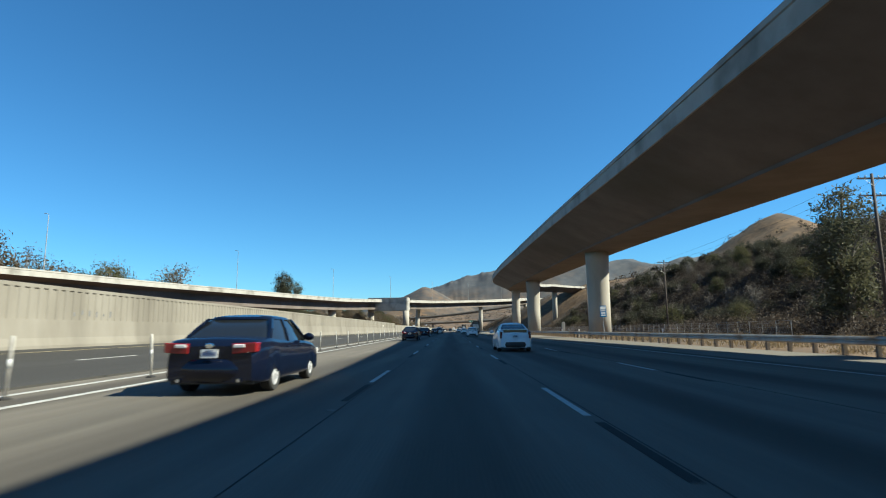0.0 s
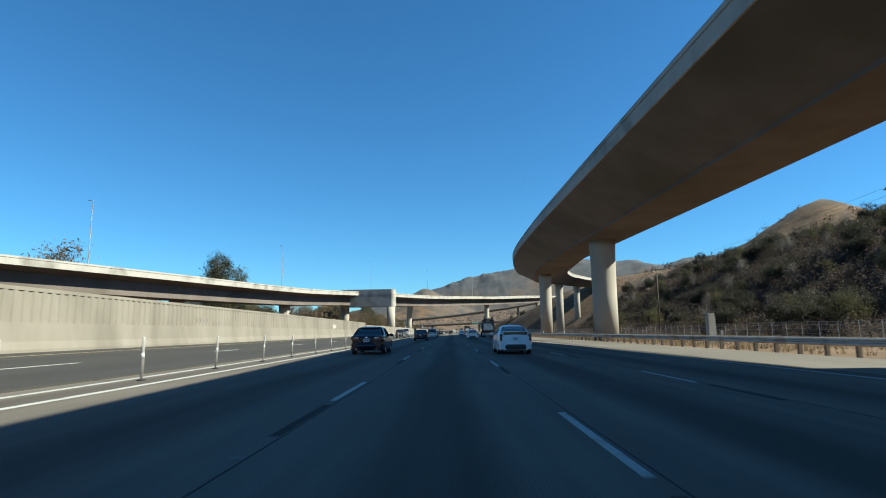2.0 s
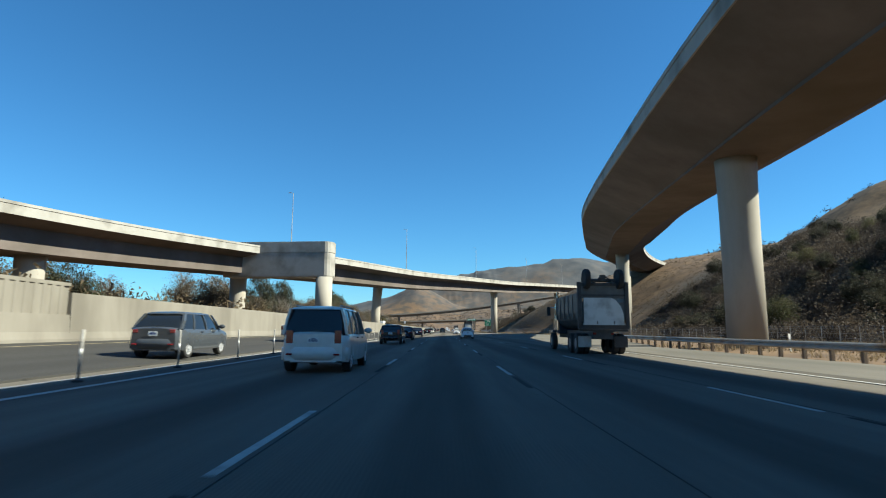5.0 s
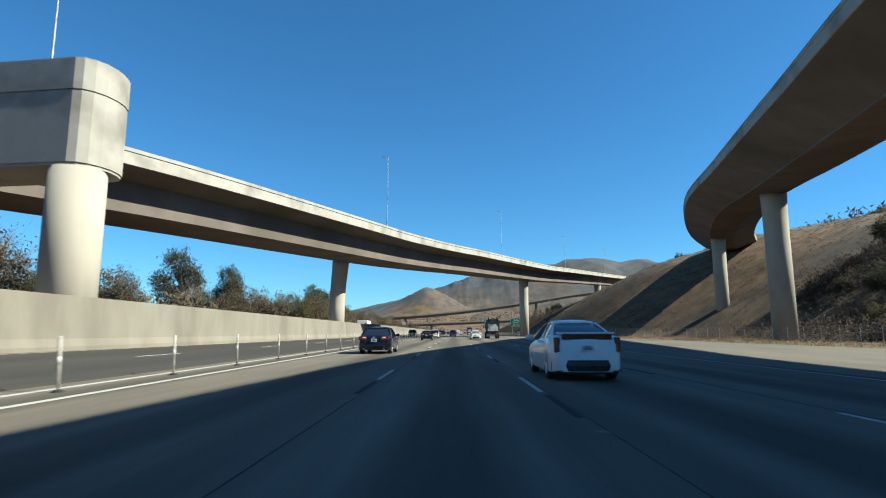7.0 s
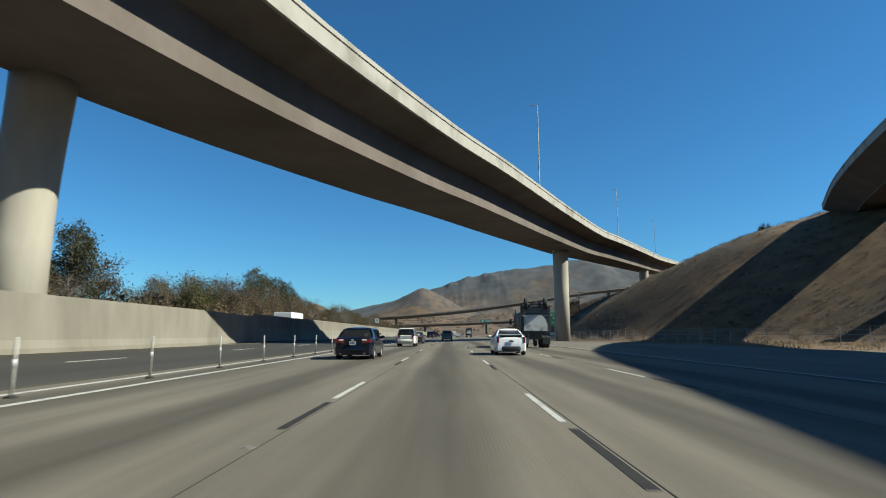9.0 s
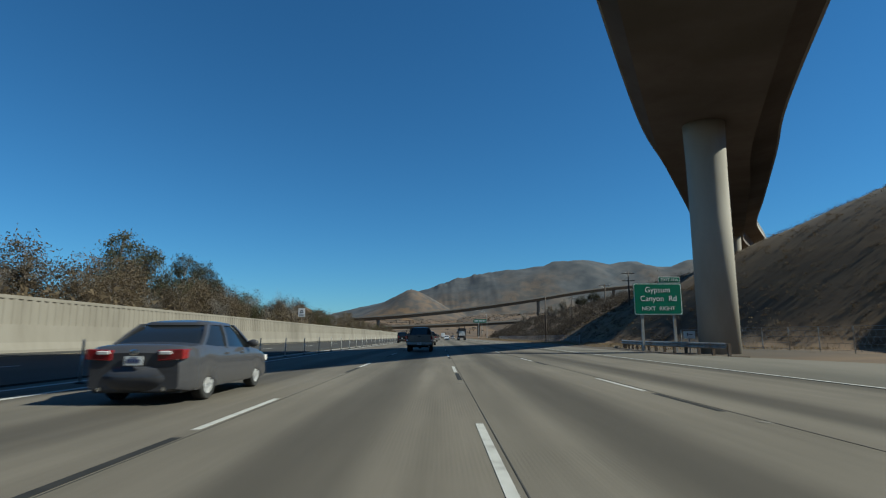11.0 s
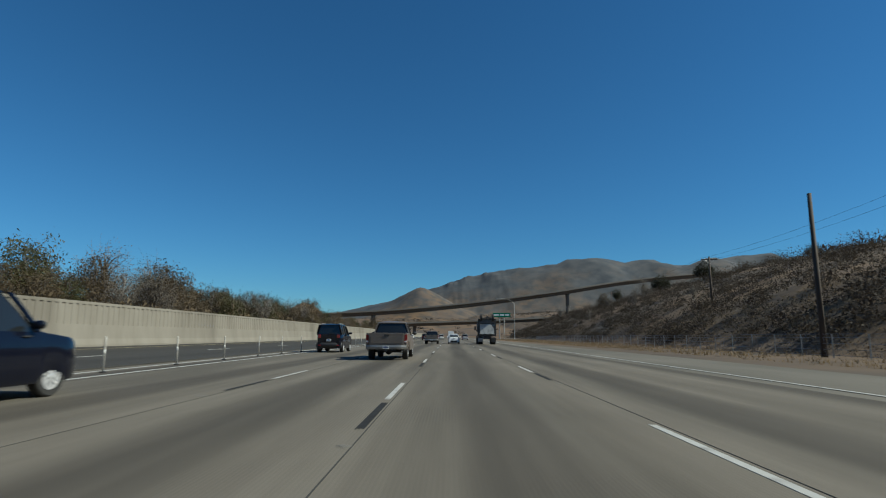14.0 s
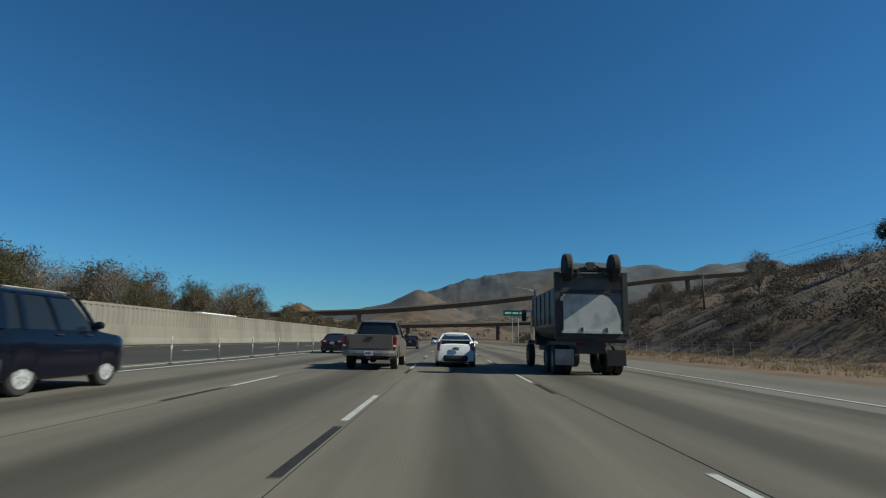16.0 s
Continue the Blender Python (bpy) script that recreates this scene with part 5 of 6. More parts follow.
def cabin(parent, paint_mat, b, t, z0, z1, pillars, roof_crown=0.05, roof_lip=0.06, post=0.035, rack=False):
    """Glasshouse: b and t are (rear y, front y, half-width) at the belt and the roof."""
    lo = rounded_ring(b[0], b[1], b[2], b[2], z0 - 0.05)
    hi = rounded_ring(t[0], t[1], t[2] - 0.02, t[2], z1 - 0.04)
    mid = [tuple(Vector(p).lerp(Vector(q), 0.55) * 1.0) for p, q in zip(lo, hi)]
    mid = [(x * 1.02, y, z) for x, y, z in mid]
    glass = data_part("window_glass", *loft([lo, mid, hi]), M_GLASS, parent, "dark tinted windows", smooth=40)
    roof = [rounded_ring(t[0] - roof_lip, t[1] + roof_lip * 0.5, t[2] + 0.015, t[2] + 0.02, z1 - 0.06, r=0.2), rounded_ring(t[0] - roof_lip * 0.5, t[1], t[2] - 0.02, t[2] - 0.02, z1 - 0.01, r=0.22),
            rounded_ring(t[0] + 0.15, t[1] - 0.2, t[2] - 0.2, t[2] - 0.2, z1 + roof_crown * 0.6, r=0.25), rounded_ring(t[0] + 0.5, t[1] - 0.6, t[2] - 0.5, t[2] - 0.5, z1 + roof_crown, r=0.1)]
    data_part("roof", *loft(roof), paint_mat, parent, smooth=40)
    for s in (-1, 1):
        for fb, ft, w in pillars:
            p = Vector((s * (b[2] + 0.008), b[0] + (b[1] - b[0]) * fb, z0 - 0.03))
            q = Vector((s * (t[2] + 0.008), t[0] + (t[1] - t[0]) * ft, z1 - 0.04))
            m = p.lerp(q, 0.55)
            m.x *= 1.025
            bm = bmesh.new()
            prev = None
            for c in (p, m, q):
                ring = [bm.verts.new(c + Vector((s * 0.012, -w, 0))), bm.verts.new(c + Vector((s * 0.012, w, 0))), bm.verts.new(c + Vector((-s * 0.05, w, 0))), bm.verts.new(c + Vector((-s * 0.05, -w, 0)))]
                if prev:
                    for i in range(4):
                        bm.faces.new((prev[i], prev[(i + 1) % 4], ring[(i + 1) % 4], ring[i]))
                prev = ring
            bmesh.ops.recalc_face_normals(bm, faces=bm.faces)
            part("pillar", bm, paint_mat, parent)
    return glass


def plate(parent, y, z):
    ob = part("number_plate", rounded_panel(bmesh.new(), 0.31, 0.155, y - 0.012, y, z, 0.015), M_PLATE, parent, "white plate with dark bars")
    for k in range(6):
        part("plate_bar", box(bmesh.new(), -0.115 + 0.04 * k, -0.088 + 0.04 * k, y - 0.016, y - 0.0125, z + 0.045, z + 0.105), M_INK, ob)
    part("plate_bar", box(bmesh.new(), -0.06, 0.06, y - 0.016, y - 0.0125, z + 0.12, z + 0.135), M_INK, ob)


def lamp_block(parent, name, x0, x1, y0, y1, z0, z1, mat, label, slant=0.0):
    bm = bmesh.new()
    vs = []
    for x, z in ((x0, z0), (x1, z0 + slant), (x1, z1 + slant * 0.5), (x0, z1)):
        vs.append((x, z))
    f = [bm.verts.new((x, y0, z)) for x, z in vs]
    b = [bm.verts.new((x, y1, z)) for x, z in vs]
    bm.faces.new(f)
    bm.faces.new(b[::-1])
    for i in range(4):
        bm.faces.new((f[i], b[i], b[(i + 1) % 4], f[(i + 1) % 4]))
    bmesh.ops.recalc_face_normals(bm, faces=bm.faces)
    bmesh.ops.bevel(bm, geom=list(bm.edges), offset=0.012, segments=1, affect="EDGES")
    return part(name, bm, mat, parent, label)


def mirrors(parent, x, y, z, mat):
    for s in (-1, 1):
        bm = bmesh.new()
        bmesh.ops.create_uvsphere(bm, u_segments=12, v_segments=8, radius=1.0, matrix=Matrix.Translation((s * (x + 0.1), y, z)) @ Matrix.Diagonal((0.13, 0.07, 0.085, 1)))
        part("side_mirror", bm, mat, parent, smooth=True)


def ip(keys):
    ks, vs = [k[0] for k in keys], [k[1] for k in keys]
    return lambda y: float(np.interp(y, ks, vs))


def bumper(parent, W, y, z0, z1, depth, mat, label="", n=9, soft=False):
    """A bar that wraps round the rear corners."""
    bm = bmesh.new()
    rows = []
    for k in range(n):
        u = -1 + 2 * k / (n - 1)
        x = u * W / 2
        yy = y + depth * abs(u) ** 4
        rows.append([bm.verts.new((x, yy + 0.03 * soft, z0)), bm.verts.new((x, yy - 0.02, (z0 + z1) / 2)), bm.verts.new((x, yy + 0.025 * soft, z1)), bm.verts.new((x * 0.97, yy + 0.12, z1)), bm.verts.new((x * 0.97, yy + 0.12, z0))])
    for a, b in zip(rows, rows[1:]):
        for i in range(5):
            bm.faces.new((a[i], a[(i + 1) % 5], b[(i + 1) % 5], b[i]))
    bm.faces.new(rows[0])
    bm.faces.new(rows[-1][::-1])
    bmesh.ops.recalc_face_normals(bm, faces=bm.faces)
    return part("bumper", bm, mat, parent, label, smooth=soft)


def underbody(parent, W, L, z):
    part("underbody", box(bmesh.new(), -W * 0.42, W * 0.42, -L * 0.47, L * 0.45, z - 0.05, z + 0.2), M_TRIM, parent, "dark underbody")


def sedan(at, colour, label, badge=True, rz=0.0):
    thing = tagged(empty("sedan", at, rz), label, "car")
    p = paint("sedan_paint", colour)
    L, W = 4.8, 1.83
    belt = ip([(-2.4, 0.86), (-2.25, 1.0), (-1.6, 1.04), (-1.0, 1.0), (0.9, 0.95), (1.5, 0.9), (2.1, 0.78), (2.4, 0.6)])
    data_part("body", *lower_body(L, W, belt, 0.22, (-1.4, 1.38), 0.33), p, thing, smooth=38)
    cabin(thing, p, (-1.85, 1.15, 0.85), (-0.95, 0.35, 0.65), 0.98, 1.46, [(0.05, -0.02, 0.06), (0.47, 0.5, 0.04), (0.97, 1.02, 0.05)])
    for x in (-0.79, 0.79):
        for y in (-1.4, 1.38):
            wheel(thing, x, y, 0.33, 0.22, 5)
    underbody(thing, W, L, 0.25)
    bumper(thing, 1.79, -2.43, 0.24, 0.66, 0.36, p, n=15, soft=True)
    for s in (-1, 1):
        lamp = lamp_block(thing, "tail_light", s * 0.4, s * 0.84, -2.425, -2.12, 0.75, 0.94, M_RED, "red tail light", 0.03)
        lamp_block(lamp, "reversing_light", s * 0.43, s * 0.64, -2.44, -2.4, 0.86, 0.925, M_CLEAR, "clear upper lens")
        part("exhaust", tube(bmesh.new(), (s * 0.55, -2.46, 0.28), (s * 0.55, -2.2, 0.28), 0.035), M_CHROME, thing)
        lamp_block(thing, "headlight", s * 0.5, s * 0.85, 2.1, 2.35, 0.58, 0.72, M_CLEAR, "clear headlight")
    plate(thing, -2.43, 0.68)
    part("badge", lathe(bmesh.new(), (0, 0, 0), [(0.07, 0), (0.075, 0.012), (0.05, 0.016)], 16, 1, 0.7, Matrix.Translation((0, -2.43, 0.9)) @ Matrix.Rotation(math.pi / 2, 4, "X")), M_CHROME, thing, "small oval chrome badge")
    mirrors(thing, 0.9, 0.75, 1.02, p)
    for s in (-1, 1):
        for y in (-0.55, 0.35):
            part("door_handle", box(bmesh.new(), s * 0.905 - 0.012, s * 0.905 + 0.012, y - 0.1, y + 0.1, 0.82, 0.85), p, thing)
    return thing


def hatchback(at, colour, label):
    thing = tagged(empty("hatchback", at), label, "car")
    p = paint("hatchback_paint", colour)
    L, W = 4.5, 1.76
    belt = ip([(-2.25, 0.9), (-2.1, 1.08), (-1.4, 1.1), (-0.6, 1.02), (0.9, 0.95), (1.5, 0.88), (2.0, 0.72), (2.25, 0.55)])
    data_part("body", *lower_body(L, W, belt, 0.2, (-1.35, 1.35), 0.32), p, thing, smooth=38)
    cabin(thing, p, (-2.0, 1.35, 0.8), (-0.75, 0.3, 0.56), 1.0, 1.46, [(0.05, -0.02, 0.05), (0.5, 0.5, 0.04), (0.97, 1.02, 0.05)])
    for x in (-0.77, 0.77):
        for y in (-1.35, 1.35):
            wheel(thing, x, y, 0.32, 0.2, 5)
    underbody(thing, W, L, 0.22)
    bumper(thing, 1.7, -2.29, 0.24, 0.5, 0.3, M_TRIM, "black lower bumper with diffuser")
    part("spoiler", box(bmesh.new(), -0.68, 0.68, -2.12, -1.85, 1.13, 1.17), p, thing)
    part("lower_rear_glass", box(bmesh.new(), -0.6, 0.6, -2.2, -2.1, 0.98, 1.12), M_GLASS, thing, "dark strip of glass under the spoiler")
    for s in (-1, 1):
        lamp = lamp_block(thing, "tail_light", s * 0.66, s * 0.79, -2.25, -2.0, 0.68, 1.04, M_TRIM, "dark slanted tail light", 0.0)
        lamp_block(lamp, "red_strip", s * 0.7, s * 0.75, -2.265, -2.24, 0.7, 1.0, M_RED, "narrow red lens")
        lamp_block(thing, "headlight", s * 0.5, s * 0.82, 2.0, 2.2, 0.55, 0.7, M_CLEAR, "clear headlight")
    plate(thing, -2.27, 0.7)
    mirrors(thing, 0.88, 0.85, 1.02, p)
    return thing


def suv(at, colour, label, L=4.45, W=1.8, H=1.72, boxy=0.25, tail=None, rails=True, rz=0.0, belt_z=1.06, wheel_r=0.35, cladding=None, name="suv", front=(0.3, 0.14), pillars=((0.05, 0.0, 0.09), (0.32, 0.3, 0.04), (0.62, 0.66, 0.04), (0.98, 1.03, 0.05))):
    thing = tagged(empty(name, at, rz), label, "car")
    p = paint(name + "_paint", colour)
    hl = L / 2
    belt = ip([(-hl, belt_z - 0.06), (-hl + 0.1, belt_z), (front[0] * L, belt_z - 0.02), (front[0] * L + 0.15, belt_z - 0.06), (hl - 0.2, belt_z - 0.16), (hl, belt_z - 0.35)])
    ax = (-hl + 0.8, hl - 0.85)
    data_part("body", *lower_body(L, W, belt, 0.27, ax, wheel_r), p, thing, smooth=38)
    cabin(thing, p, (-hl + 0.06, front[0] * L, W / 2 - 0.05), (-hl + boxy, front[1] * L, W / 2 - 0.2), belt_z - 0.02, H, pillars)
    for x in (-(W / 2 - 0.12), W / 2 - 0.12):
        for y in ax:
            wheel(thing, x, y, wheel_r, 0.23, 6)
    underbody(thing, W, L, 0.32)
    bumper(thing, W - 0.02, -hl - 0.05, 0.34, 0.68, 0.24, cladding or p, n=13, soft=True)
    plate(thing, -hl - 0.03, 0.78)
    for s in (-1, 1):
        lamp_block(thing, "tail_light", s * (W / 2 - 0.35), s * (W / 2 - 0.17), -hl - 0.012, -hl + 0.06, *(tail or (0.78, 1.12)), M_RED, "red tail light")
        lamp_block(thing, "headlight", s * (W / 2 - 0.46), s * (W / 2 - 0.19), hl - 0.2, hl - 0.015, belt_z - 0.46, belt_z - 0.32, M_CLEAR, "clear headlight")
        lamp_block(thing, "reflector", s * (W / 2 - 0.36), s * (W / 2 - 0.2), -hl - 0.075, -hl, 0.47, 0.52, M_RED, "small red reflector")
        if rails:
            part("roof_rail", tube(bmesh.new(), (s * (W / 2 - 0.3), -hl + 0.4, H + 0.05), (s * (W / 2 - 0.3), (front[1] - 0.04) * L, H + 0.05), 0.022, n=6), M_GALV, thing)
        for y in (-0.1 * L, 0.12 * L):
            part("door_handle", box(bmesh.new(), s * (W / 2) - 0.014, s * (W / 2) + 0.014, y - 0.1, y + 0.1, belt_z - 0.16, belt_z - 0.13), M_TRIM, thing)
    mirrors(thing, W / 2, (front[0] - 0.06) * L, belt_z + 0.06, p)
    part("wiper", box(bmesh.new(), -0.02, 0.35, -hl - 0.0, -hl + 0.03, belt_z + 0.04, belt_z + 0.06), M_TRIM, thing)
    return thing


def pickup(at, colour, label, rz=0.0, s=1.0):
    thing = tagged(empty("pickup_truck", at, rz), label, "pickup truck")
    p = paint("pickup_paint", colour, 0.35, 0.3)
    L, W = 5.7, 2.0
    belt = ip([(-2.85, 1.28), (2.0, 1.28), (2.05, 1.22), (2.7, 1.12), (2.85, 0.85)])
    ax = (-1.75, 1.9)
    # bed: side walls and floor, open on top
    bm = bmesh.new()
    box(bm, -0.99, -0.87, -2.83, -0.6, 0.62, 1.3)
    box(bm, 0.87, 0.99, -2.83, -0.6, 0.62, 1.3)
    box(bm, -0.87, 0.87, -2.75, -0.6, 0.62, 0.78)
    bmesh.ops.bevel(bm, geom=list(bm.edges), offset=0.02, segments=1, affect="EDGES")
    part("bed", bm, p, thing)
    bm = bmesh.new()
    box(bm, -0.855, 0.855, -2.9, -2.81, 0.66, 1.3)
    box(bm, -0.78, 0.78, -2.915, -2.895, 0.78, 1.16)
    bmesh.ops.bevel(bm, geom=list(bm.edges), offset=0.015, segments=1, affect="EDGES")
    gate = part("tailgate", bm, p, thing)
    part("handle", rounded_panel(bmesh.new(), 0.24, 0.09, -2.935, -2.915, 1.13, 0.03), M_TRIM, gate, "black tailgate handle")
    cab_belt = ip([(-0.6, 1.24), (1.0, 1.22), (1.3, 1.2), (2.5, 1.12), (2.85, 0.9)])
    rings_v, rings_f = lower_body(3.45, 1.98, lambda y: cab_belt(y + 1.125), 0.42, (0.775,), 0.4)
    data_part("body", [(x, y + 1.125, z) for x, y, z in rings_v], rings_f, p, thing, smooth=38)
    cabin(thing, p, (-0.58, 1.45, 0.93), (-0.42, 0.75, 0.72), 1.22, 1.88, [(0.06, 0.03, 0.09), (0.4, 0.42, 0.045), (0.97, 1.02, 0.05)])
    for x in (-0.84, 0.84):
        for y in ax:
            wheel(thing, x, y, 0.4, 0.27, 6)
    for sgn in (-1, 1):
        bm = bmesh.new()
        n = 12
        outer = []
        for k in range(n + 1):
            a = math.pi * k / n
            outer.append((-1.75 + 0.5 * math.cos(a), 0.42 + 0.46 * math.sin(a)))
        for (y0, z0), (y1, z1) in zip(outer, outer[1:]):
            vs = [bm.verts.new((sgn * 0.985, y0, z0)), bm.verts.new((sgn * 0.985, y1, z1)), bm.verts.new((sgn * 1.015, y1 * 1.0, z1 + 0.03)), bm.verts.new((sgn * 1.015, y0, z0 + 0.03))]
            bm.faces.new(vs)
        box(bm, sgn * 0.98 - 0.01, sgn * 0.98 + 0.01, -2.83, -2.25, 0.55, 0.66)
        part("wheel_arch", bm, p, thing)
        lamp = lamp_block(thing, "tail_light", sgn * 0.86, sgn * 1.0, -2.88, -2.7, 0.82, 1.22, M_RED, "tall red tail light")
        lamp_block(lamp, "reversing_light", sgn * 0.87, sgn * 0.99, -2.89, -2.86, 0.84, 0.93, M_CLEAR, "clear lower lens")
        lamp_block(thing, "headlight", sgn * 0.6, sgn * 0.92, 2.7, 2.88, 0.8, 1.0, M_CLEAR, "clear headlight")
    bumper(thing, 1.96, -3.05, 0.52, 0.72, 0.12, M_BUMPER, "dull chrome step bumper")
    plate(thing, -3.075, 0.54)
    part("tow_hitch", box(bmesh.new(), -0.06, 0.06, -3.12, -2.9, 0.42, 0.52), M_TRIM, thing, "black tow hitch")
    part("axle", tube(bmesh.new(), (-0.7, -1.75, 0.4), (0.7, -1.75, 0.4), 0.07), M_TRIM, thing)
    bm = bmesh.new()
    bmesh.ops.create_uvsphere(bm, u_segments=12, v_segments=8, radius=0.17, matrix=Matrix.Translation((0, -1.75, 0.4)))
    part("differential", bm, M_TRIM, thing, smooth=True)
    part("spare_wheel", lathe(bmesh.new(), (0, -2.4, 0.48), [(0.2, 0), (0.36, 0.02), (0.36, 0.2), (0.2, 0.22)], 20), M_TYRE, thing, "spare wheel under the bed")
    part("frame_rail", box(bmesh.new(), -0.45, 0.45, -2.85, 2.5, 0.44, 0.6), M_TRIM, thing)
    part("exhaust", tube(bmesh.new(), (0.75, -2.95, 0.42), (0.7, -2.0, 0.42), 0.04), M_GALV, thing)
    mirrors(thing, 1.02, 0.95, 1.3, M_TRIM)
    return thing


def dump_truck(at, label):
    thing = tagged(empty("dump_truck", at), label, "truck")
    steel = surface("worn_grey_steel", [(0.07, 0.07, 0.068), (0.11, 0.11, 0.106), (0.15, 0.148, 0.142)], 1.5, 0.5, metal=0.45, stains=(0.16, 0.14, 0.12), stain_scale=0.8)
    # pale steel, lightened to stand for sun on the tailgate
    bright = surface("pale_sunlit_gate_steel", [(0.5, 0.5, 0.47), (0.62, 0.62, 0.59)], 1.2, 0.5, metal=0.2, stains=(0.3, 0.29, 0.27), stain_scale=1.4)
    dark = surface("dark_grimy_steel", [(0.03, 0.03, 0.03), (0.06, 0.058, 0.055)], 3.0, 0.6)
    cabp = paint("cab_paint", (0.04, 0.05, 0.07))
    # the half-round tub
    rings = []
    for y in (-3.4, -3.3, 0.0, 2.5, 2.6):
        w = 1.2 if -3.35 < y < 2.55 else 1.16
        half = [(0, 1.25), (0.5, 1.3), (0.85, 1.46), (1.08, 1.72), (w, 2.1), (w, 3.0), (w, 3.1), (w - 0.08, 3.1), (w - 0.1, 3.0), (w - 0.1, 2.6), (0, 2.55)]
        rings.append([(x, y, z) for x, z in half] + [(-x, y, z) for x, z in half[-2:0:-1]])
    data_part("tub", *loft(rings), steel, thing, "rounded grey steel dump tub")
    for y in np.linspace(-3.0, 2.2, 6):
        for s in (-1, 1):
            part("side_rib", box(bmesh.new(), s * 1.21 - 0.03, s * 1.21 + 0.03, y - 0.05, y + 0.05, 1.8, 3.05), steel, thing)
    # tailgate with its frame
    bm = bmesh.new()
    # curved right edge traces where the tub's shadow would cut the sunlit part
    pts = [(-1.0, 1.55), (0.98, 1.55), (1.0, 1.95), (0.86, 2.4), (0.6, 2.72), (0.4, 2.82), (-1.0, 2.82)]
    f = [bm.verts.new((x, -3.55, z)) for x, z in pts]
    b = [bm.verts.new((x, -3.49, z)) for x, z in pts]
    bm.faces.new(f)
    bm.faces.new(b[::-1])
    for i in range(len(f)):
        bm.faces.new((f[i], b[i], b[(i + 1) % len(f)], f[(i + 1) % len(f)]))
    bmesh.ops.recalc_face_normals(bm, faces=bm.faces)
    gate = part("tailgate", bm, bright, thing, "pale steel tailgate outlined as its sunlit patch")
    part("gate_bar", box(bmesh.new(), -1.05, 1.05, -3.58, -3.5, 1.46, 1.55), bright, gate)
    for x in (-0.35, 0.5):
        part("gate_latch", box(bmesh.new(), x - 0.03, x + 0.03, -3.6, -3.55, 1.5, 1.66), steel, gate)
    bm = bmesh.new()
    for s in (-1, 1):
        box(bm, s * 1.2 - 0.09, s * 1.2 + 0.09, -3.5, -3.32, 1.35, 3.62)
    box(bm, -1.28, 1.28, -3.5, -3.34, 1.26, 1.46)
    box(bm, -1.28, 1.28, -3.46, -3.36, 3.42, 3.58)
    box(bm, -1.12, 1.12, -3.44, -3.38, 2.9, 3.0)
    part("rear_frame", bm, dark, thing, "dark steel frame round the tailgate")
    part("headboard", box(bmesh.new(), -1.1, 1.1, -3.4, -3.36, 2.8, 3.42), steel, thing)
    # lifted drop axle carried on top
    axle = part("drop_axle", tube(bmesh.new(), (-0.95, -3.35, 3.72), (0.95, -3.35, 3.72), 0.09), dark, thing, "raised trailing axle above the tailgate")
    bm = bmesh.new()
    for x in (-0.45, 0.45):
        box(bm, x - 0.06, x + 0.06, -3.6, -1.8, 3.52, 3.66)
    tube(bm, (-0.2, -3.5, 3.8), (0.1, -3.2, 4.0), 0.04)
    tube(bm, (0.1, -3.2, 4.0), (0.35, -3.5, 3.75), 0.03)
    box(bm, -0.12, 0.14, -3.5, -3.3, 3.7, 3.98)
    part("axle_frame", bm, dark, axle)
    for x in (-0.83, 0.83):
        bm = bmesh.new()
        m = Matrix.Translation((x, -3.45, 3.78)) @ Matrix.Rotation(math.pi / 2, 4, "Y")
        lathe(bm, (0, 0, 0), [(0.26, -0.13), (0.47, -0.13), (0.5, -0.08), (0.5, 0.08), (0.47, 0.13), (0.26, 0.13)], 26, m=m)
        part("lift_wheel", bm, M_TYRE, axle, "black tyre raised on the drop axle")
    # chassis, wheels, mudflaps
    part("chassis", box(bmesh.new(), -0.5, 0.5, -3.3, 5.0, 0.75, 1.2), dark, thing)
    part("rear_bumper", box(bmesh.new(), -1.22, 1.22, -3.42, -3.3, 1.14, 1.25), dark, thing)
    for y in (-2.5, -1.15):
        for s in (-1, 1):
            wheel(thing, s * 1.08, y, 0.52, 0.3, 8, M_GALV, 0.52)
            wheel(thing, s * 0.74, y, 0.52, 0.28, 8, M_GALV, 0.52)
    for s in (-1, 1):
        wheel(thing, s * 1.05, 4.1, 0.52, 0.3, 8, M_GALV, 0.55)
        part("mudflap", box(bmesh.new(), s * 0.92 - 0.33, s * 0.92 + 0.33, -3.22, -3.2, 0.35, 0.9), M_GALV if s < 0 else M_TRIM, thing)
        lamp_block(thing, "tail_light", s * 0.45 - 0.08, s * 0.45 + 0.08, -3.36, -3.28, 0.98, 1.08, M_RED, "small red tail light")
    # cab
    cab = data_part("cab", *loft([rounded_ring(2.75, 4.2, 1.02, 1.05, 1.0, r=0.12), rounded_ring(2.75, 4.2, 1.05, 1.07, 1.9, r=0.12), rounded_ring(2.8, 3.95, 0.98, 1.02, 2.85, r=0.15), rounded_ring(3.0, 3.7, 0.8, 0.8, 2.95, r=0.15)]), cabp, thing, "dark truck cab")
    part("hood", box(bmesh.new(), -0.8, 0.8, 4.2, 5.4, 1.0, 1.85), cabp, cab)
    part("rear_window", box(bmesh.new(), -0.6, 0.6, 2.73, 2.76, 2.1, 2.65), M_GLASS, cab)
    for s in (-1, 1):
        part("side_window", box(bmesh.new(), s * 1.04 - 0.01, s * 1.04 + 0.01, 3.0, 3.8, 2.0, 2.65), M_GLASS, cab)
        part("side_mirror", box(bmesh.new(), s * 1.38 - 0.11, s * 1.38 + 0.11, 3.9, 4.0, 2.1, 2.65), M_TRIM, thing)
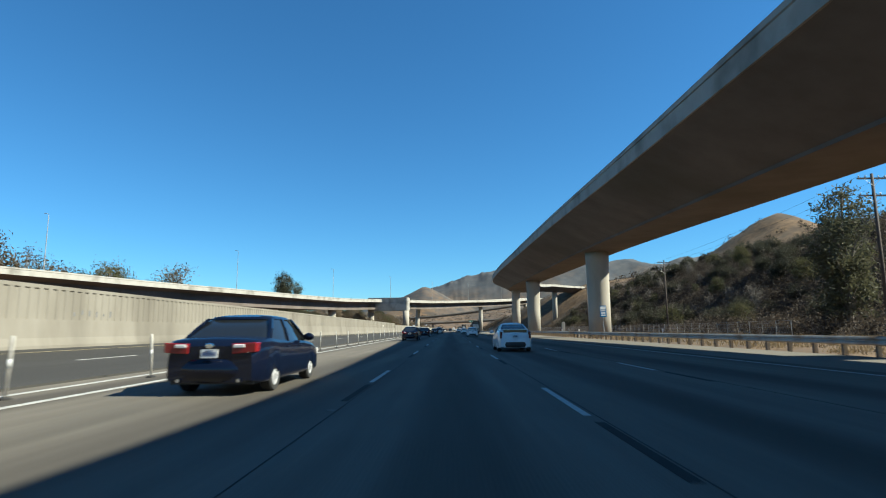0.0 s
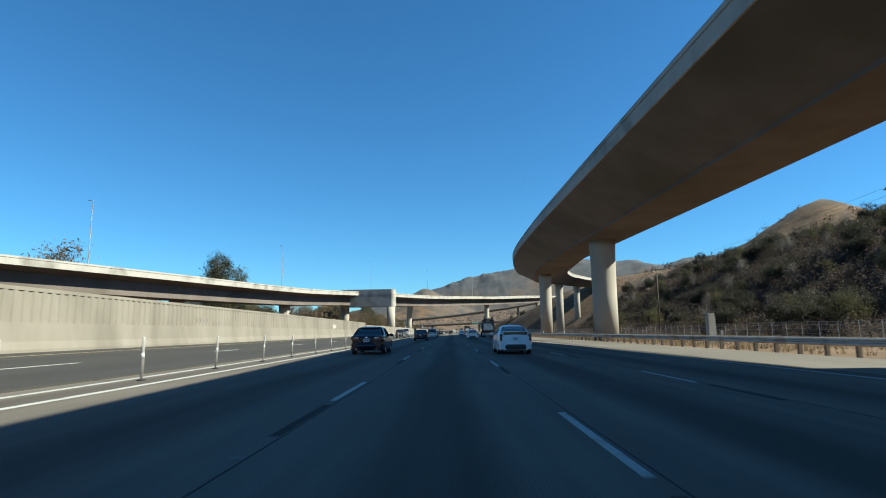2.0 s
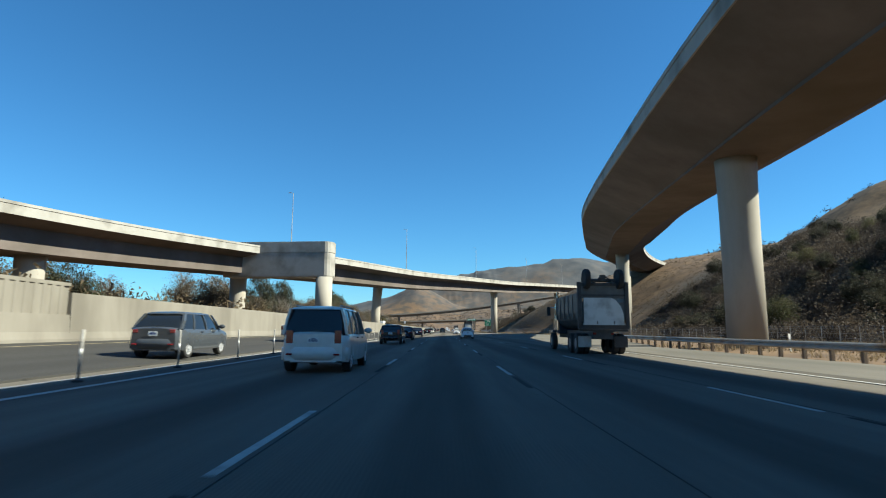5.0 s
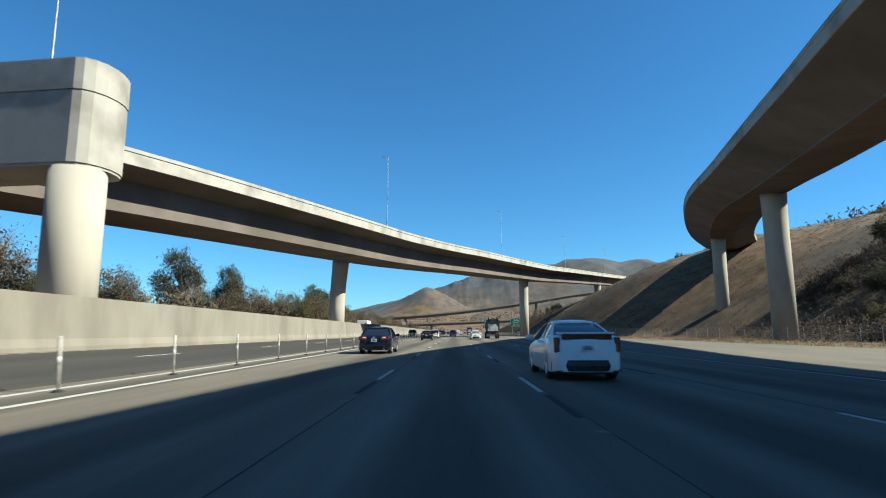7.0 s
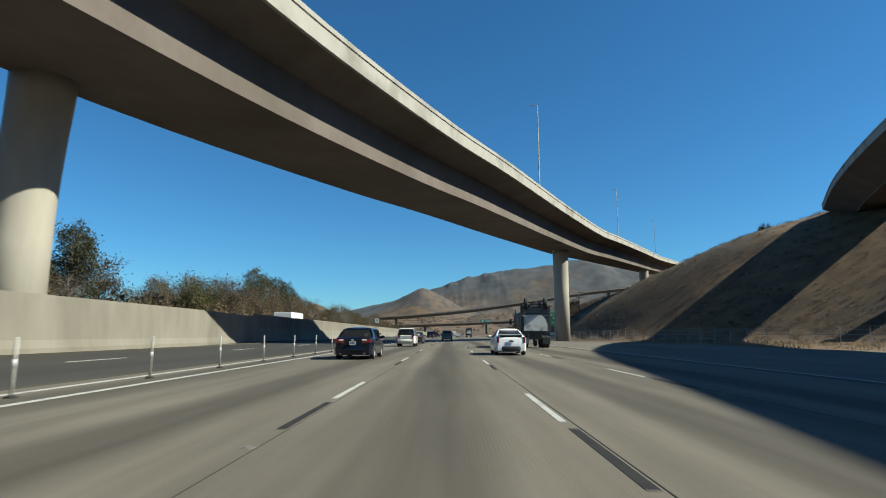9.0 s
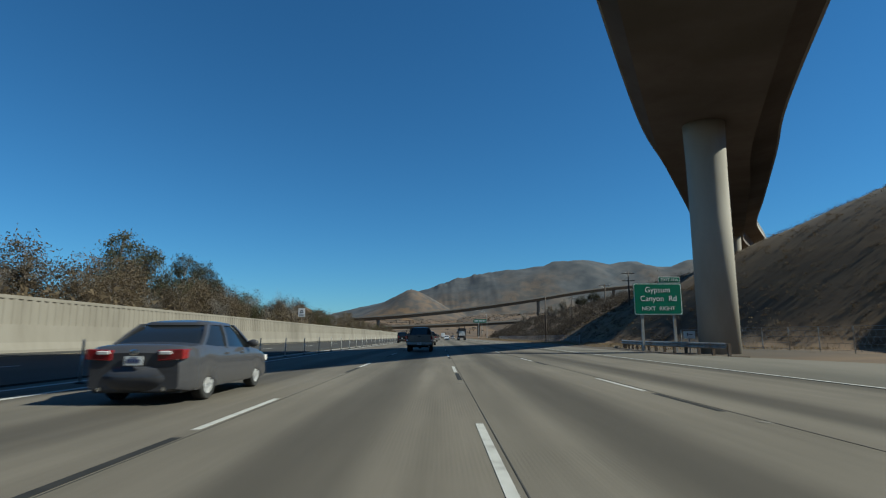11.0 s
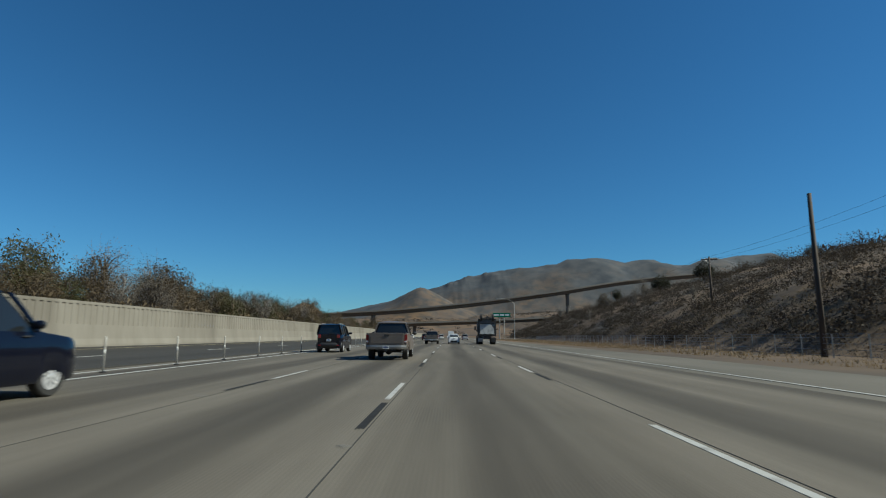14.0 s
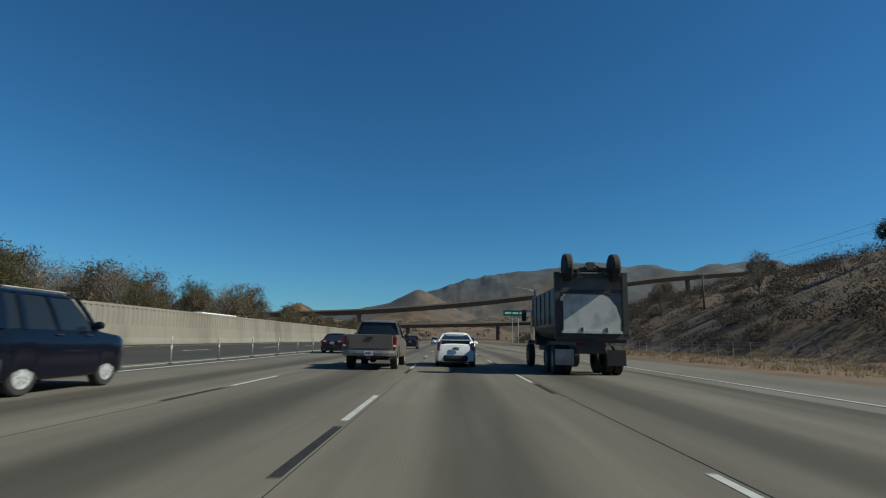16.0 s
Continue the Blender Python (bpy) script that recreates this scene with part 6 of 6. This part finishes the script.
        part("mirror_arm", tube(bmesh.new(), (s * 1.0, 3.95, 2.6), (s * 1.35, 3.95, 2.6), 0.025), M_CHROME, thing)
        part("exhaust_stack", tube(bmesh.new(), (s * 1.05, 2.68, 1.2), (s * 1.05, 2.68, 3.5), 0.07), M_CHROME, thing)
        part("fender", box(bmesh.new(), s * 1.05 - 0.18, s * 1.05 + 0.18, 3.5, 4.75, 1.05, 1.2), cabp, thing)
    return thing


def box_truck(at, label, L=8.0, H=3.4, z=1.0):
    thing = tagged(empty("box_truck", at), label, "truck")
    white = surface("white_truck_box", [(0.66, 0.66, 0.64), (0.75, 0.75, 0.73)], 1.0, 0.5)
    bm = bmesh.new()
    box(bm, -1.22, 1.22, -L / 2, L / 2 - 1.9, z, H)
    bmesh.ops.bevel(bm, geom=list(bm.edges), offset=0.04, segments=1, affect="EDGES")
    part("cargo_box", bm, white, thing)
    part("cab", box(bmesh.new(), -1.05, 1.05, L / 2 - 1.8, L / 2, 0.6, 2.3), white, thing)
    part("windscreen", box(bmesh.new(), -0.9, 0.9, L / 2 - 0.01, L / 2 + 0.01, 1.4, 2.1), M_GLASS, thing)
    part("chassis", box(bmesh.new(), -0.9, 0.9, -L / 2, L / 2 - 0.2, 0.55, z - 0.01), M_TRIM, thing)
    for s in (-1, 1):
        for y in (-L / 2 + 1.3, L / 2 - 1.0):
            wheel(thing, s * 0.95, y, 0.42, 0.26, 6, M_GALV, 0.55)
        lamp_block(thing, "tail_light", s * 0.95, s * 1.1, -L / 2 - 0.03, -L / 2 + 0.05, z + 0.1, z + 0.3, M_RED, "red tail light")
    return thing


dark_sedan = sedan((-4.4, 12.3, 0), (0.004, 0.006, 0.016), "navy-black four-door sedan in the fast lane")
white_hatch = hatchback((3.3, 31.1, 0), (0.7, 0.71, 0.72), "white hatchback with slanted dark tail lights")
tipper = dump_truck((8.1, 185.2, 0), "grey steel dump truck carrying a raised axle")
suv((-3.4, 170.5, 0), (0.62, 0.61, 0.57), "white compact sport utility car with dark windows", H=1.74)
suv((-9.9, 175, 0.1), (0.05, 0.055, 0.062), "dark grey crossover car in the express lane", L=4.6, H=1.6, boxy=0.75, rails=False, tail=(0.88, 1.0), name="crossover")
pickup((-10.8, 197.5, 0.14), (0.5, 0.5, 0.49), "silver pickup truck in the express lane")
suv((-4.1, 200, 0), (0.012, 0.012, 0.014), "black car ahead in the fast lane", L=4.6, H=1.5, boxy=0.8, rails=False, belt_z=0.98, name="crossover")
suv((-9.7, 350, 0.1), (0.012, 0.012, 0.014), "black sport utility car in the express lane", name="suv")
suv((-3.9, 334, 0), (0.55, 0.54, 0.5), "silver sport utility car in sunlit traffic", name="suv")
grey_pickup = pickup((0.35, 520.6, 0), (0.15, 0.128, 0.112), "grey-brown pickup truck with a chrome step bumper")
boxy = suv((-5.4, 508.3, 0), (0.004, 0.005, 0.011), "dark blue boxy compact sport utility car", L=4.2, W=1.82, H=1.93, boxy=0.14, tail=(1.0, 1.22), belt_z=1.27, cladding=M_TRIM, name="boxy_suv", wheel_r=0.38, front=(0.21, 0.04), pillars=((0.05, 0.0, 0.13), (0.24, 0.24, 0.07), (0.56, 0.6, 0.045), (0.98, 1.03, 0.05)))
suv((-1.2, 566, 0), (0.012, 0.012, 0.014), "black car far ahead in the lane", L=4.6, H=1.55, boxy=0.7, rails=False, name="crossover")
suv((-3.9, 596, 0), (0.03, 0.03, 0.033), "dark car in the far traffic", H=1.7, name="suv")
sedan((-5.3, 541, 0), (0.012, 0.014, 0.022), "black sedan ahead of the boxy car")
suv((0.0, 640, 0), (0.5, 0.5, 0.48), "pale car in the far traffic", name="suv")
box_truck((3.6, 700, 0), "white box truck in the far traffic")
box_truck((-22.4, 358, float(height(-22.4, 358)) + 0.05), "white box truck on the road behind the wall", H=3.3)
box_truck((-22.4, 558, float(height(-22.4, 558)) + 0.05), "long white truck on the road behind the wall", L=11.0, H=2.7, z=0.8)
for x, y, c, kind in ((-4.0, 352, (0.05, 0.05, 0.055), "sedan"), (-10.4, 600, (0.04, 0.045, 0.05), "suv"), (-10.7, 640, (0.55, 0.55, 0.55), "sedan"), (7.6, 610, (0.3, 0.3, 0.31), "suv")):
    if kind == "suv":
        suv((x, y, road_z(x)), c, "far car in the traffic queue ahead", name="suv")
    else:
        sedan((x, y, road_z(x)), c, "far sedan in the traffic queue ahead")
# the same makes again along the stream of traffic
for first, places in ((dark_sedan, ((-4.4, 63.0), (-4.3, 94.0), (-3.9, 139.8), (-4.2, 217.4), (-4.3, 249.0), (-4.2, 306.2))),
                      (white_hatch, ((3.5, 92.4), (3.6, 152.5), (3.3, 231.5), (3.7, 311.5), (3.6, 523.3))),
                      (tipper, ((7.7, 330.0), (8.3, 520.0))),
                      (grey_pickup, ((-0.25, 386.0), (-0.2, 418.8), (-0.1, 466.0))),
                      (boxy, ((-5.5, 445.2), (-5.4, 477.0)))):
    first["group"] = "vehicles in the freeway traffic"
    for x, y in places:
        copy_thing(first, pose(x, y, 0))
